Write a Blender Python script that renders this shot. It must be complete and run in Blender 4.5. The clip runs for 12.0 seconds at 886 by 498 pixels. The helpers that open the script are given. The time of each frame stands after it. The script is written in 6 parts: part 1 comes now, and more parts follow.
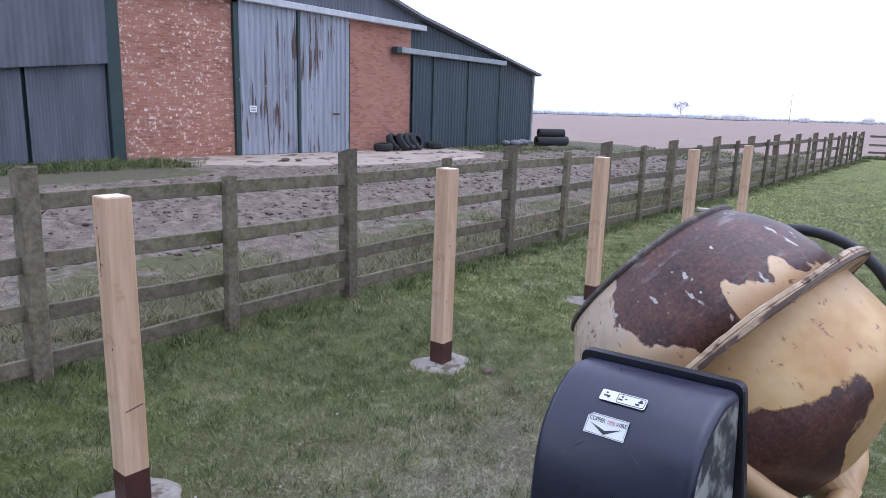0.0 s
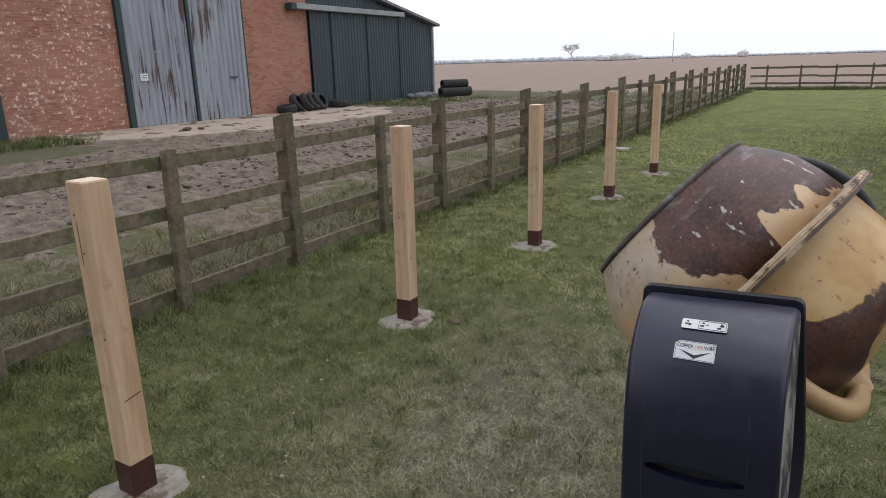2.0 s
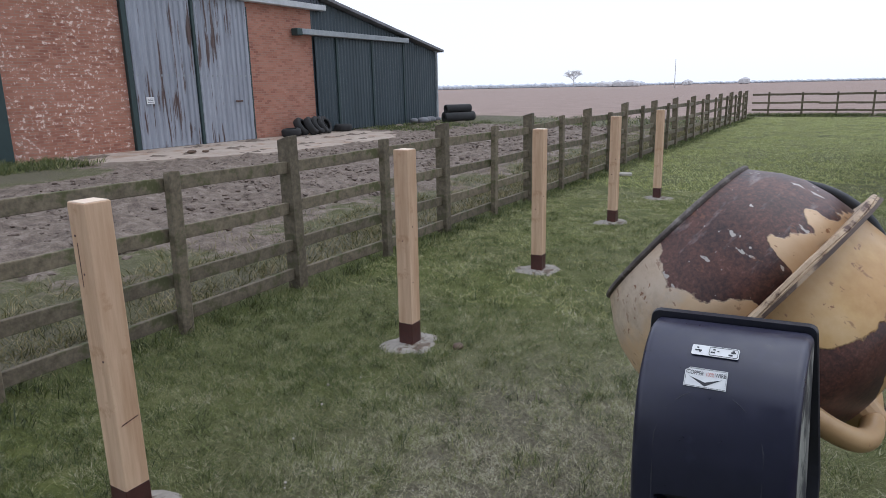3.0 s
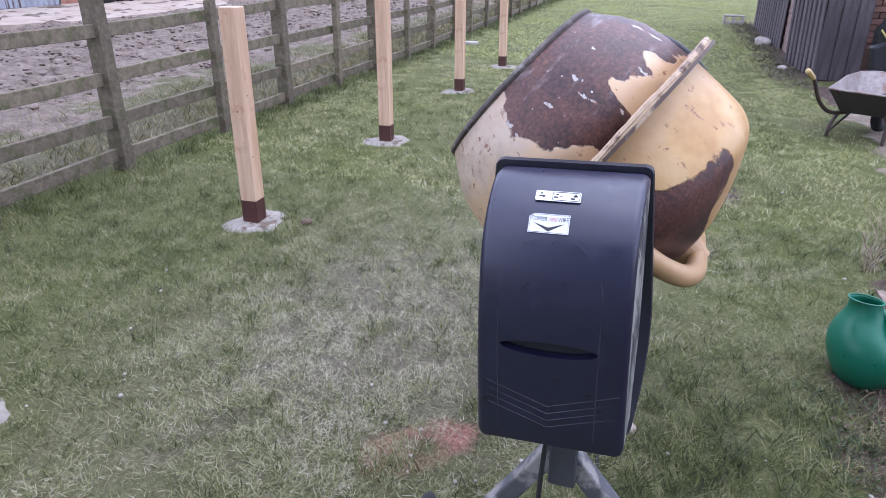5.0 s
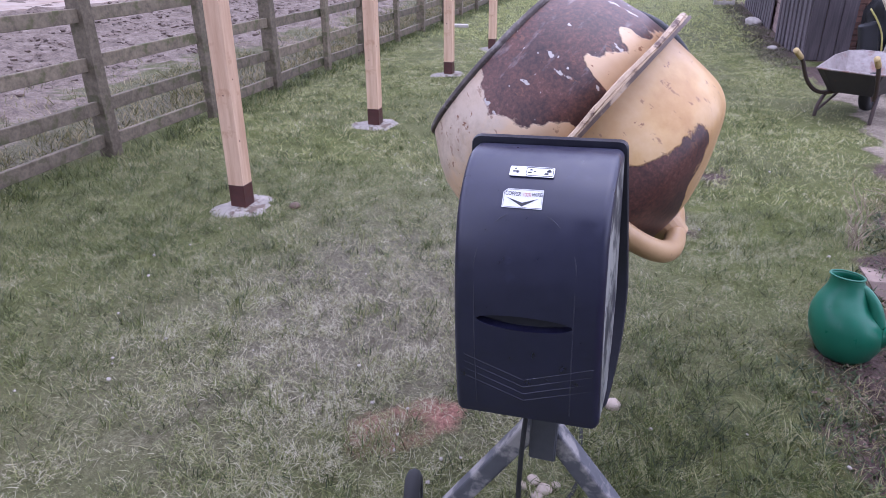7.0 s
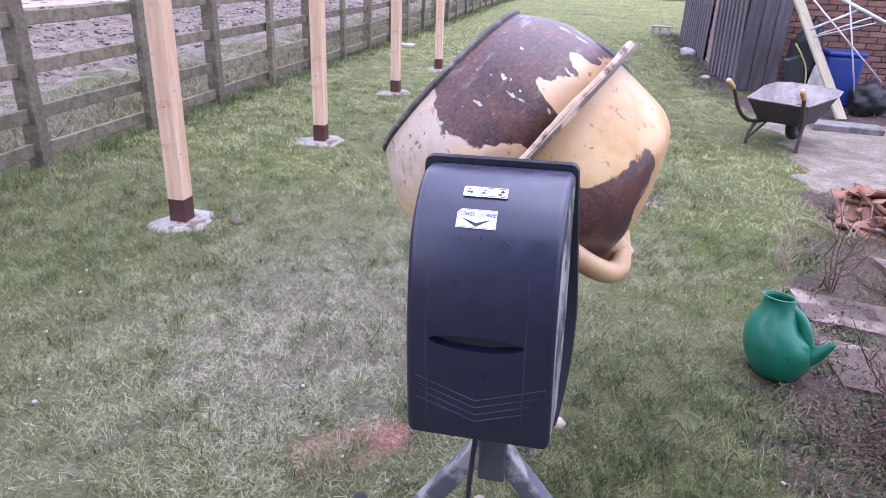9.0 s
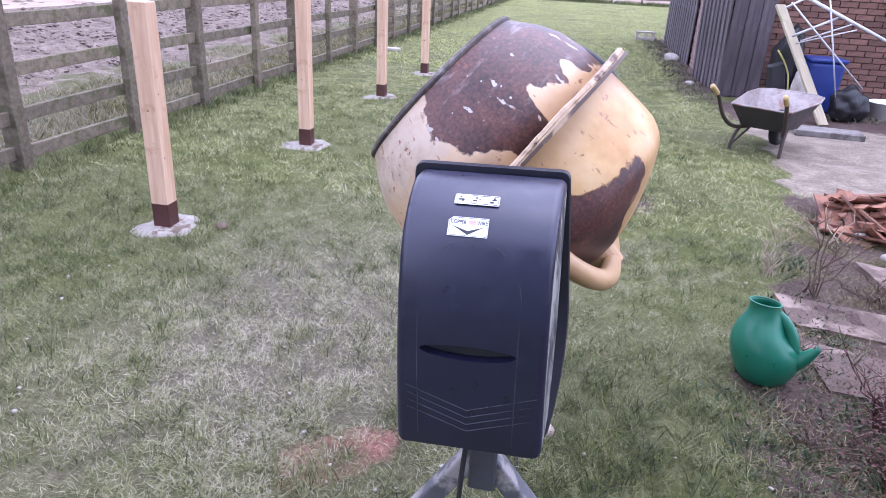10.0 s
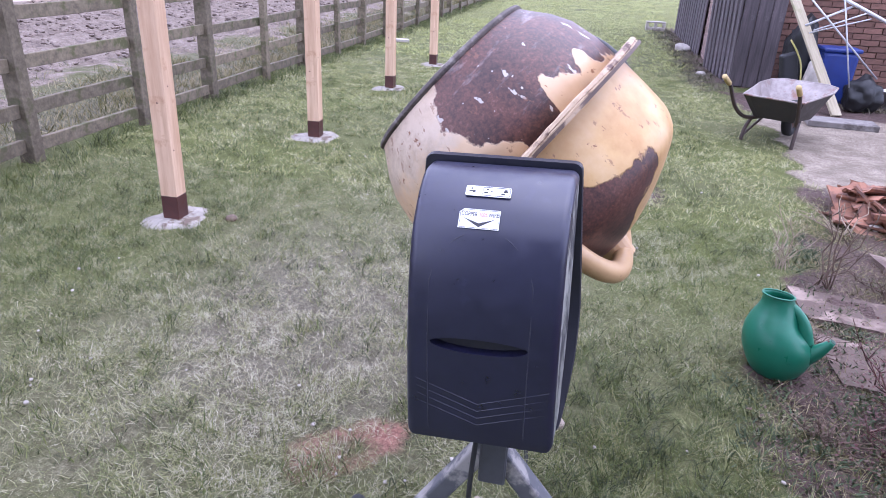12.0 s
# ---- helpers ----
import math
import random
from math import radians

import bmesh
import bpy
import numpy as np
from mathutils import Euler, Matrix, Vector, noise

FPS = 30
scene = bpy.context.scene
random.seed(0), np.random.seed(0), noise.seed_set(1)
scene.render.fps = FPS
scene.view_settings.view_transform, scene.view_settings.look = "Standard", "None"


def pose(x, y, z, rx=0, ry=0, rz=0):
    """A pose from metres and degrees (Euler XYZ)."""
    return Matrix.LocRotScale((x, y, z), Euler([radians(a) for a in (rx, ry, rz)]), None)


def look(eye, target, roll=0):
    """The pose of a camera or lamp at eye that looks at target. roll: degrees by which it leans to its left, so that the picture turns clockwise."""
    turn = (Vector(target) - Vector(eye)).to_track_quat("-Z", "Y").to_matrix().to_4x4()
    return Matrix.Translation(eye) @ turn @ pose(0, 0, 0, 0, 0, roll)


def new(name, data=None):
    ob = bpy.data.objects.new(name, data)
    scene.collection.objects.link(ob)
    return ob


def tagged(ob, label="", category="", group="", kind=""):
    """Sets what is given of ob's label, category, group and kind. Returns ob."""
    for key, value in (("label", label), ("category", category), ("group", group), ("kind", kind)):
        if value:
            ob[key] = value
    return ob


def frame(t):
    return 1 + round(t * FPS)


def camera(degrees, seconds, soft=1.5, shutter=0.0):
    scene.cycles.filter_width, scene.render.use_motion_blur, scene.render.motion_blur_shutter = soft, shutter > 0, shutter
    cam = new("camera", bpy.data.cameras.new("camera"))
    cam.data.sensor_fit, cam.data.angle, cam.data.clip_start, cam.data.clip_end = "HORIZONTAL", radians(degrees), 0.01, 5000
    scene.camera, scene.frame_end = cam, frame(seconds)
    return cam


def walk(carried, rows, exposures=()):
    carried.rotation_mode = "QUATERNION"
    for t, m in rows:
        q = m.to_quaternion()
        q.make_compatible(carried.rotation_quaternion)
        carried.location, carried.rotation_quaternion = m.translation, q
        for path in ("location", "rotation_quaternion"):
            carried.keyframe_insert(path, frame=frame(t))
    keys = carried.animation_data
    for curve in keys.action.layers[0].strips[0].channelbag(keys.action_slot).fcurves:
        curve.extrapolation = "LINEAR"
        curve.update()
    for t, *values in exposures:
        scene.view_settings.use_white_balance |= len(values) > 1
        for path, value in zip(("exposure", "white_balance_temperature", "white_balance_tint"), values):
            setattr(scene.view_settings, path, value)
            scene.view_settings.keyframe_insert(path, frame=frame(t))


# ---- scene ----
cam = camera(66.6, 12.0, soft=0.8)
PATH = [
    (0, (0.358, 0.083, 1.583), (-0.855, 1.621, 1.18), 1.7),
    (0.2, (0.262, 0.067, 1.588), (-0.804, 1.725, 1.246), 0.8),
    (0.3, (0.214, 0.037, 1.592), (-0.808, 1.717, 1.227), 0.7),
    (0.5, (0.15, 0.014, 1.608), (-0.823, 1.715, 1.208), -1.6),
    (1, (0.124, -0.068, 1.601), (-0.878, 1.599, 1.137), -1.1),
    (1.5, (0.129, -0.126, 1.597), (-0.876, 1.518, 1.059), -2.4),
    (2, (0.12, -0.135, 1.596), (-0.854, 1.529, 1.066), -1.6),
    (2.5, (0.098, -0.124, 1.591), (-0.894, 1.551, 1.133), -1.3),
    (4.3, (0.138, -0.106, 1.556), (-0.665, 1.619, 0.939), -0.6),
    (4.5, (0.088, -0.059, 1.536), (-0.576, 1.671, 0.784), 0.2),
    (5, (0.094, -0.025, 1.512), (-0.46, 1.719, 0.705), -0.0),
    (5.5, (0.066, -0.019, 1.509), (-0.461, 1.716, 0.665), 0.5),
    (6, (0.069, -0.026, 1.508), (-0.431, 1.72, 0.671), 0.4),
    (6.2, (0.078, -0.043, 1.519), (-0.482, 1.750, 0.833), 1.0),
    (6.3, (0.081, -0.060, 1.518), (-0.407, 1.786, 0.925), 2.2),
    (6.5, (0.104, -0.075, 1.52), (-0.426, 1.764, 0.94), -0.3),
    (6.7, (0.114, -0.062, 1.512), (-0.448, 1.741, 0.853), -1.4),
    (6.8, (0.122, -0.047, 1.508), (-0.457, 1.724, 0.779), -1.5),
    (7, (0.13, -0.03, 1.501), (-0.402, 1.702, 0.654), -0.4),
    (7.2, (0.132, -0.022, 1.501), (-0.35, 1.701, 0.608), 0.6),
    (8.8, (0.115, -0.02, 1.5), (-0.275, 1.774, 0.707), 2.2),
    (9, (0.11, -0.026, 1.5), (-0.265, 1.77, 0.704), 2.4),
    (9.5, (0.099, -0.013, 1.502), (-0.262, 1.793, 0.723), 2.4),
    (10, (0.097, -0.014, 1.502), (-0.237, 1.795, 0.718), 2.9),
    (10.5, (0.107, -0.011, 1.502), (-0.216, 1.798, 0.712), 2.5),
    (11, (0.112, -0.013, 1.504), (-0.22, 1.791, 0.708), 2.7),
    (11.5, (0.102, -0.003, 1.5), (-0.241, 1.799, 0.703), 3.1),
    (12, (0.091, -0.002, 1.497), (-0.265, 1.793, 0.69), 2.6),
]
EXPOSURES = [(0, 0.5, 5300, 17), (0.5, 0.2, 5400, 3), (1, -0.06, 6250, 2), (1.5, -0.23, 6750, 5), (2, -0.01, 6330, 9), (2.5, 0.06, 5900, 9), (4.3, 0.06, 5700, 18), (4.5, 0.1, 5600, 19),
             (5, 1.03, 5350, 22), (5.5, 1.13, 5350, 23), (6, 1.26, 5330, 26), (6.3, 1.27, 5300, 28), (6.5, 1.12, 5300, 28), (7, 0.92, 5340, 32), (9, 1.38, 5300, 31), (12, 1.38, 5310, 30)]
walk(cam, [(t, look(eye, target, roll)) for t, eye, target, roll in PATH], EXPOSURES)

# ---- light: a hazy, bright overcast day ----
world = bpy.data.worlds.new("overcast")
scene.world = world
world.use_nodes = True
wn, wl = world.node_tree.nodes, world.node_tree.links
wn.clear()
sky = wn.new("ShaderNodeTexSky")
sky.sky_type, sky.sun_disc = "NISHITA", False
sky.sun_elevation, sky.sun_rotation = radians(66), radians(37)
sky.air_density, sky.dust_density, sky.ozone_density = 1.0, 2.0, 1.0
grey = wn.new("ShaderNodeMix")
grey.data_type = "RGBA"
grey.inputs[0].default_value = 0.82
grey.inputs[7].default_value = (9.6, 9.7, 10.2, 1)  # the cloud layer
bg = wn.new("ShaderNodeBackground")
bg.inputs["Strength"].default_value = 0.12
wout = wn.new("ShaderNodeOutputWorld")
wl.new(sky.outputs[0], grey.inputs[6])
wl.new(grey.outputs[2], bg.inputs["Color"])
wl.new(bg.outputs[0], wout.inputs["Surface"])
sun_data = bpy.data.lights.new("sun", "SUN")
sun_data.energy, sun_data.angle, sun_data.color = 0.8, radians(60), (1.0, 0.98, 0.95)
sun = new("sun", sun_data)
sun.matrix_world = look((6, 13, 23), (0, 5, 0))


# ---- materials ----
def nodes_of(name):
    m = bpy.data.materials.new(name)
    m.use_nodes = True
    t = m.node_tree
    return m, t, t.nodes["Principled BSDF"]


def ramp(t, fac, stops):
    r = t.nodes.new("ShaderNodeValToRGB")
    while len(r.color_ramp.elements) < len(stops):
        r.color_ramp.elements.new(0.5)
    for e, (p, c) in zip(r.color_ramp.elements, stops):
        e.position, e.color = p, (*c, 1) if len(c) == 3 else c
    t.links.new(fac, r.inputs[0])
    return r.outputs[0]


def coords(t, kind="Object", scale=(1, 1, 1)):
    tc = t.nodes.new("ShaderNodeTexCoord")
    mp = t.nodes.new("ShaderNodeMapping")
    mp.inputs["Scale"].default_value = scale
    if kind == "World":
        g = t.nodes.new("ShaderNodeNewGeometry")
        t.links.new(g.outputs["Position"], mp.inputs[0])
    else:
        t.links.new(tc.outputs[kind], mp.inputs[0])
    return mp.outputs[0]


def noise_of(t, vec, scale, detail=5.0, rough=0.6, distort=0.0):
    n = t.nodes.new("ShaderNodeTexNoise")
    n.inputs["Scale"].default_value, n.inputs["Detail"].default_value = scale, detail
    n.inputs["Roughness"].default_value, n.inputs["Distortion"].default_value = rough, distort
    t.links.new(vec, n.inputs["Vector"])
    return n.outputs["Fac"]


def mix(t, fac, a, b, blend="MIX"):
    m = t.nodes.new("ShaderNodeMix")
    m.data_type, m.blend_type = "RGBA", blend
    for sock, v in ((m.inputs[0], fac), (m.inputs[6], a), (m.inputs[7], b)):
        if isinstance(v, (int, float)):
            sock.default_value = v
        elif isinstance(v, tuple):
            sock.default_value = (*v, 1)
        else:
            t.links.new(v, sock)
    return m.outputs[2]


def calc(t, op, a, b=0.0, clamp=False):
    m = t.nodes.new("ShaderNodeMath")
    m.operation, m.use_clamp = op, clamp
    for sock, v in zip(m.inputs, (a, b)):
        if isinstance(v, (int, float)):
            sock.default_value = v
        else:
            t.links.new(v, sock)
    return m.outputs[0]


def bump(t, bsdf, height, strength, dist=0.01):
    b = t.nodes.new("ShaderNodeBump")
    b.inputs["Strength"].default_value, b.inputs["Distance"].default_value = strength, dist
    t.links.new(height, b.inputs["Height"])
    t.links.new(b.outputs[0], bsdf.inputs["Normal"])


def surface(name, dark, light, scale=20.0, rough=0.7, relief=0.3, metal=0.0, stretch=(1, 1, 1), patch=None, patch_scale=3.0, patch_at=0.6, vary=0.0, kind="Object", spec=0.5):
    """A weathered surface: fine grain between two colours, larger stains, relief."""
    m, t, b = nodes_of(name)
    v = coords(t, kind, stretch)
    fine = noise_of(t, v, scale, 6)
    big = noise_of(t, v, scale * 0.13 + 0.4, 4)
    f = calc(t, "ADD", calc(t, "MULTIPLY", fine, 0.55), calc(t, "MULTIPLY", big, 0.45))
    col = ramp(t, f, [(0.33, dark), (0.67, light)])
    if patch:
        p = noise_of(t, coords(t, kind), patch_scale, 7, 0.65)
        col = mix(t, ramp(t, p, [(patch_at - 0.04, (0, 0, 0)), (patch_at + 0.05, (1, 1, 1))]), col, patch)
    if vary:
        oi = t.nodes.new("ShaderNodeObjectInfo")
        hs = t.nodes.new("ShaderNodeHueSaturation")
        t.links.new(calc(t, "ADD", calc(t, "MULTIPLY", oi.outputs["Random"], vary), 1 - vary / 2), hs.inputs["Value"])
        t.links.new(col, hs.inputs["Color"])
        col = hs.outputs[0]
    t.links.new(col, b.inputs["Base Color"])
    b.inputs["Metallic"].default_value = metal
    b.inputs["Specular IOR Level"].default_value = spec
    t.links.new(ramp(t, fine, [(0.3, (rough - 0.1,) * 3), (0.7, (min(1, rough + 0.12),) * 3)]), b.inputs["Roughness"])
    bump(t, b, fine, relief, 0.004)
    return m


M_FENCE = surface("weathered_fence_wood", (0.06, 0.046, 0.029), (0.24, 0.196, 0.134), 30, 0.85, 0.6, stretch=(1, 1, 1), patch=(0.085, 0.085, 0.036), patch_scale=5, patch_at=0.56, vary=0.4)
M_TIMBER = surface("new_softwood", (0.43, 0.255, 0.145), (0.69, 0.49, 0.335), 13, 0.65, 0.2, stretch=(2.6, 2.6, 0.22), patch=(0.4, 0.225, 0.12), patch_scale=5, patch_at=0.6, vary=0.14)
M_TIMBER_END = surface("sawn_end_grain", (0.66, 0.5, 0.38), (0.8, 0.66, 0.52), 60, 0.75, 0.3)
M_BOOT = surface("red_brown_preservative", (0.045, 0.014, 0.012), (0.085, 0.028, 0.022), 25, 0.5, 0.3)
M_CEMENT = surface("wet_cement", (0.16, 0.14, 0.115), (0.37, 0.335, 0.29), 22, 0.8, 0.8, patch=(0.12, 0.085, 0.06), patch_scale=13, patch_at=0.55)
M_CONCRETE = surface("yard_concrete", (0.3, 0.24, 0.19), (0.48, 0.4, 0.33), 5, 0.9, 0.4, patch=(0.3, 0.2, 0.14), patch_scale=0.7, patch_at=0.57)
M_SLAB = surface("garden_slab", (0.14, 0.1, 0.078), (0.32, 0.24, 0.195), 14, 0.9, 0.8, patch=(0.1, 0.068, 0.052), patch_scale=5, patch_at=0.44, kind="World")
M_PLASTIC = surface("black_plastic", (0.007, 0.007, 0.024), (0.013, 0.013, 0.04), 40, 0.36, 0.05, spec=0.7, patch=(0.02, 0.02, 0.05), patch_scale=9, patch_at=0.66)
M_PLASTIC_EDGE = surface("black_plastic_edge", (0.009, 0.009, 0.016), (0.017, 0.017, 0.026), 60, 0.42, 0.1)
M_RIDGE = surface("scuffed_plastic_ridge", (0.022, 0.022, 0.034), (0.05, 0.05, 0.066), 80, 0.5, 0.1)
M_PALESIDE = surface("pale_side_plastic", (0.12, 0.12, 0.11), (0.34, 0.34, 0.3), 12, 0.6, 0.2, stretch=(1, 1, 0.3), patch=(0.03, 0.03, 0.035), patch_scale=11, patch_at=0.52)
M_DARK = surface("dark_slot", (0.012, 0.012, 0.014), (0.03, 0.03, 0.03), 60, 0.7, 0.2)
M_WHITE = surface("white_sticker", (0.68, 0.68, 0.68), (0.8, 0.8, 0.79), 60, 0.5, 0.02)
M_INK = surface("black_ink", (0.02, 0.02, 0.025), (0.035, 0.035, 0.04), 60, 0.5, 0.02)
M_INK_RED = surface("faded_red_ink", (0.5, 0.2, 0.17), (0.6, 0.3, 0.26), 60, 0.5, 0.02)
M_STEEL = surface("grey_painted_steel", (0.06, 0.062, 0.07), (0.12, 0.12, 0.13), 30, 0.55, 0.3, patch=(0.3, 0.28, 0.26), patch_scale=10, patch_at=0.53)
M_HUB = surface("dark_steel_post", (0.04, 0.042, 0.048), (0.075, 0.075, 0.085), 40, 0.55, 0.2, patch=(0.2, 0.2, 0.19), patch_scale=18, patch_at=0.66)
M_BLACKTUBE = surface("black_tube", (0.014, 0.015, 0.017), (0.03, 0.03, 0.034), 40, 0.5, 0.15)
M_RUBBER = surface("black_rubber", (0.013, 0.013, 0.014), (0.034, 0.033, 0.032), 40, 0.85, 0.4)
M_YELLOW = surface("dull_yellow_paint", (0.42, 0.25, 0.11), (0.55, 0.37, 0.19), 12, 0.4, 0.2, patch=(0.18, 0.08, 0.04), patch_scale=22, patch_at=0.7)
M_RUST = surface("rusty_steel", (0.035, 0.014, 0.009), (0.1, 0.042, 0.024), 26, 0.62, 0.5)
M_LIP = surface("cement_caked_lip", (0.04, 0.03, 0.027), (0.16, 0.135, 0.12), 40, 0.85, 1.0, patch=(0.26, 0.23, 0.21), patch_scale=14, patch_at=0.58)
M_GREENSHEET = surface("dark_green_sheet", (0.026, 0.04, 0.048), (0.05, 0.068, 0.078), 6, 0.55, 0.15, stretch=(1, 1, 0.2), kind="World")
M_GREENPAINT = surface("dark_green_steel", (0.014, 0.03, 0.03), (0.03, 0.052, 0.05), 8, 0.6, 0.15)
M_ZINC = surface("galvanised_sheet", (0.2, 0.213, 0.245), (0.36, 0.378, 0.42), 4, 0.55, 0.2, metal=0.0, stretch=(1, 1.6, 0.16), kind="World")
def streak(m, rust, at, stretch):
    """Rust that runs down a sheet in narrow streaks."""
    t = m.node_tree
    b = t.nodes["Principled BSDF"]
    old = b.inputs["Base Color"].links[0].from_socket
    n = noise_of(t, coords(t, "World", stretch), 1.0, 5, 0.6)
    gate = noise_of(t, coords(t, "World"), 0.55, 2)
    f = calc(t, "ADD", n, calc(t, "MULTIPLY", calc(t, "SUBTRACT", gate, 0.5), 0.5))
    t.links.new(mix(t, ramp(t, f, [(at, (0, 0, 0)), (at + 0.05, (1, 1, 1))]), old, rust), b.inputs["Base Color"])


streak(M_ZINC, (0.085, 0.055, 0.047), 0.59, (1, 9, 0.45))
M_SHEET_GREY = surface("old_grey_sheet", (0.07, 0.075, 0.092), (0.145, 0.152, 0.18), 3, 0.7, 0.2, stretch=(1, 1.2, 0.2), kind="World")
M_ROOF = surface("fibre_cement_roof", (0.12, 0.12, 0.13), (0.24, 0.24, 0.25), 4, 0.9, 0.4, kind="World")
M_TRACK = surface("pale_door_track", (0.36, 0.37, 0.38), (0.55, 0.56, 0.57), 6, 0.7, 0.2, kind="World")
M_TRACK_DARK = surface("grey_door_track", (0.2, 0.22, 0.23), (0.34, 0.36, 0.37), 6, 0.7, 0.2, kind="World")
M_BOARDS = surface("tarred_boards", (0.03, 0.025, 0.027), (0.155, 0.126, 0.132), 18, 0.85, 0.6, stretch=(2, 2, 0.15), patch=(0.17, 0.15, 0.15), patch_scale=2.5, patch_at=0.6, vary=0.4)
M_PIER = surface("pinkish_pier_brick", (0.2, 0.13, 0.11), (0.36, 0.26, 0.23), 18, 0.9, 0.5, vary=0.25)
M_REDBRICK = surface("red_shed_brick", (0.11, 0.056, 0.042), (0.22, 0.115, 0.085), 22, 0.9, 0.5, patch=(0.26, 0.19, 0.17), patch_scale=3, patch_at=0.66, vary=0.6)
M_MORTAR = surface("old_mortar", (0.085, 0.052, 0.043), (0.165, 0.105, 0.088), 30, 0.95, 0.6)
M_CAN = surface("green_plastic", (0.008, 0.115, 0.062), (0.014, 0.155, 0.088), 14, 0.34, 0.1, patch=(0.03, 0.17, 0.1), patch_scale=12, patch_at=0.7)
M_CANSHADE = surface("green_plastic_hole_shade", (0.004, 0.04, 0.02), (0.006, 0.05, 0.026), 14, 0.6, 0.1)
M_TRAY = surface("rusty_barrow_tray", (0.15, 0.115, 0.1), (0.38, 0.34, 0.32), 12, 0.45, 0.3, patch=(0.18, 0.09, 0.062), patch_scale=5, patch_at=0.58)
M_TRAYOUT = surface("black_barrow_tray", (0.02, 0.019, 0.02), (0.055, 0.045, 0.042), 15, 0.55, 0.3, patch=(0.1, 0.04, 0.025), patch_scale=10, patch_at=0.7)
M_BARROW = surface("rusty_black_tube", (0.025, 0.018, 0.016), (0.07, 0.042, 0.032), 25, 0.7, 0.3)
M_GRIP = surface("dirty_yellow_grip", (0.4, 0.28, 0.1), (0.55, 0.42, 0.2), 40, 0.7, 0.3)
M_TILE = surface("terracotta_tile", (0.19, 0.08, 0.047), (0.36, 0.175, 0.105), 14, 0.85, 0.4, patch=(0.15, 0.08, 0.06), patch_scale=7, patch_at=0.55, vary=0.7)
M_STONE = surface("pale_stone", (0.3, 0.27, 0.23), (0.55, 0.5, 0.45), 14, 0.9, 0.6, vary=0.5)
M_PALEWOOD = surface("pale_plank", (0.25, 0.21, 0.13), (0.46, 0.4, 0.28), 20, 0.75, 0.3, stretch=(2, 2, 0.2), patch=(0.3, 0.28, 0.16), patch_scale=6, patch_at=0.6)
M_ALU = surface("dull_aluminium", (0.45, 0.45, 0.46), (0.62, 0.62, 0.63), 20, 0.45, 0.1, metal=0.4)
M_BLUE = surface("blue_plastic", (0.012, 0.026, 0.15), (0.02, 0.044, 0.22), 8, 0.5, 0.15)
M_BAG = surface("black_bag", (0.006, 0.006, 0.007), (0.015, 0.015, 0.016), 14, 0.45, 0.6)
M_YELLOWPLASTIC = surface("yellow_plastic", (0.42, 0.37, 0.1), (0.54, 0.48, 0.18), 14, 0.5, 0.1)
M_STEM = surface("dry_stem", (0.06, 0.038, 0.026), (0.17, 0.115, 0.08), 40, 0.8, 0.3)
M_STEMPALE = surface("bleached_stem", (0.2, 0.15, 0.1), (0.42, 0.34, 0.25), 40, 0.8, 0.3)
M_REDSTEM = surface("dark_red_twig", (0.035, 0.011, 0.009), (0.095, 0.03, 0.022), 40, 0.7, 0.3)
# pale tones of the far things: the haze of distance is put into them
M_HAZED_TREE = surface("haze_toned_twigs", (0.5, 0.49, 0.49), (0.62, 0.6, 0.6), 2, 0.95, 0.1)
M_HAZED_HEDGE = surface("haze_toned_hedge", (0.46, 0.49, 0.53), (0.56, 0.58, 0.62), 0.05, 1.0, 0.0, kind="World")
M_WEED = surface("weed_leaf", (0.03, 0.05, 0.02), (0.085, 0.11, 0.045), 30, 0.7, 0.2)
M_DRYWEED = surface("dry_weed_litter", (0.05, 0.045, 0.026), (0.21, 0.18, 0.12), 9, 0.85, 0.2, kind="World", patch=(0.06, 0.075, 0.025), patch_scale=5, patch_at=0.55)
M_CLOD = surface("mud_clod", (0.06, 0.043, 0.034), (0.24, 0.185, 0.15), 9, 0.85, 0.5, kind="World")


def grass_material(name, stops, worn=True):
    m, t, b = nodes_of(name)
    g = t.nodes.new("ShaderNodeNewGeometry")
    v = coords(t, "World")
    patchy = noise_of(t, v, 1.6, 4)
    f = calc(t, "ADD", calc(t, "MULTIPLY", g.outputs["Random Per Island"], 0.72), calc(t, "MULTIPLY", patchy, 0.8))
    f = calc(t, "ADD", f, calc(t, "MULTIPLY", noise_of(t, v, 7.5, 3), 1.0))
    f = calc(t, "SUBTRACT", f, 0.77)
    if worn:
        sep = t.nodes.new("ShaderNodeAttribute")
        sep.attribute_name = "worn"
        f = calc(t, "ADD", f, calc(t, "MULTIPLY", sep.outputs["Fac"], 0.34))
    t.links.new(ramp(t, f, stops), b.inputs["Base Color"])
    b.inputs["Roughness"].default_value = 0.48
    b.inputs["Specular IOR Level"].default_value = 0.5
    # thin blades let some light through
    tr = t.nodes.new("ShaderNodeBsdfTranslucent")
    t.links.new(b.inputs["Base Color"].links[0].from_socket, tr.inputs["Color"])
    ms = t.nodes.new("ShaderNodeMixShader")
    ms.inputs[0].default_value = 0.3
    t.links.new(b.outputs[0], ms.inputs[1])
    t.links.new(tr.outputs[0], ms.inputs[2])
    t.links.new(ms.outputs[0], t.nodes["Material Output"].inputs["Surface"])
    return m


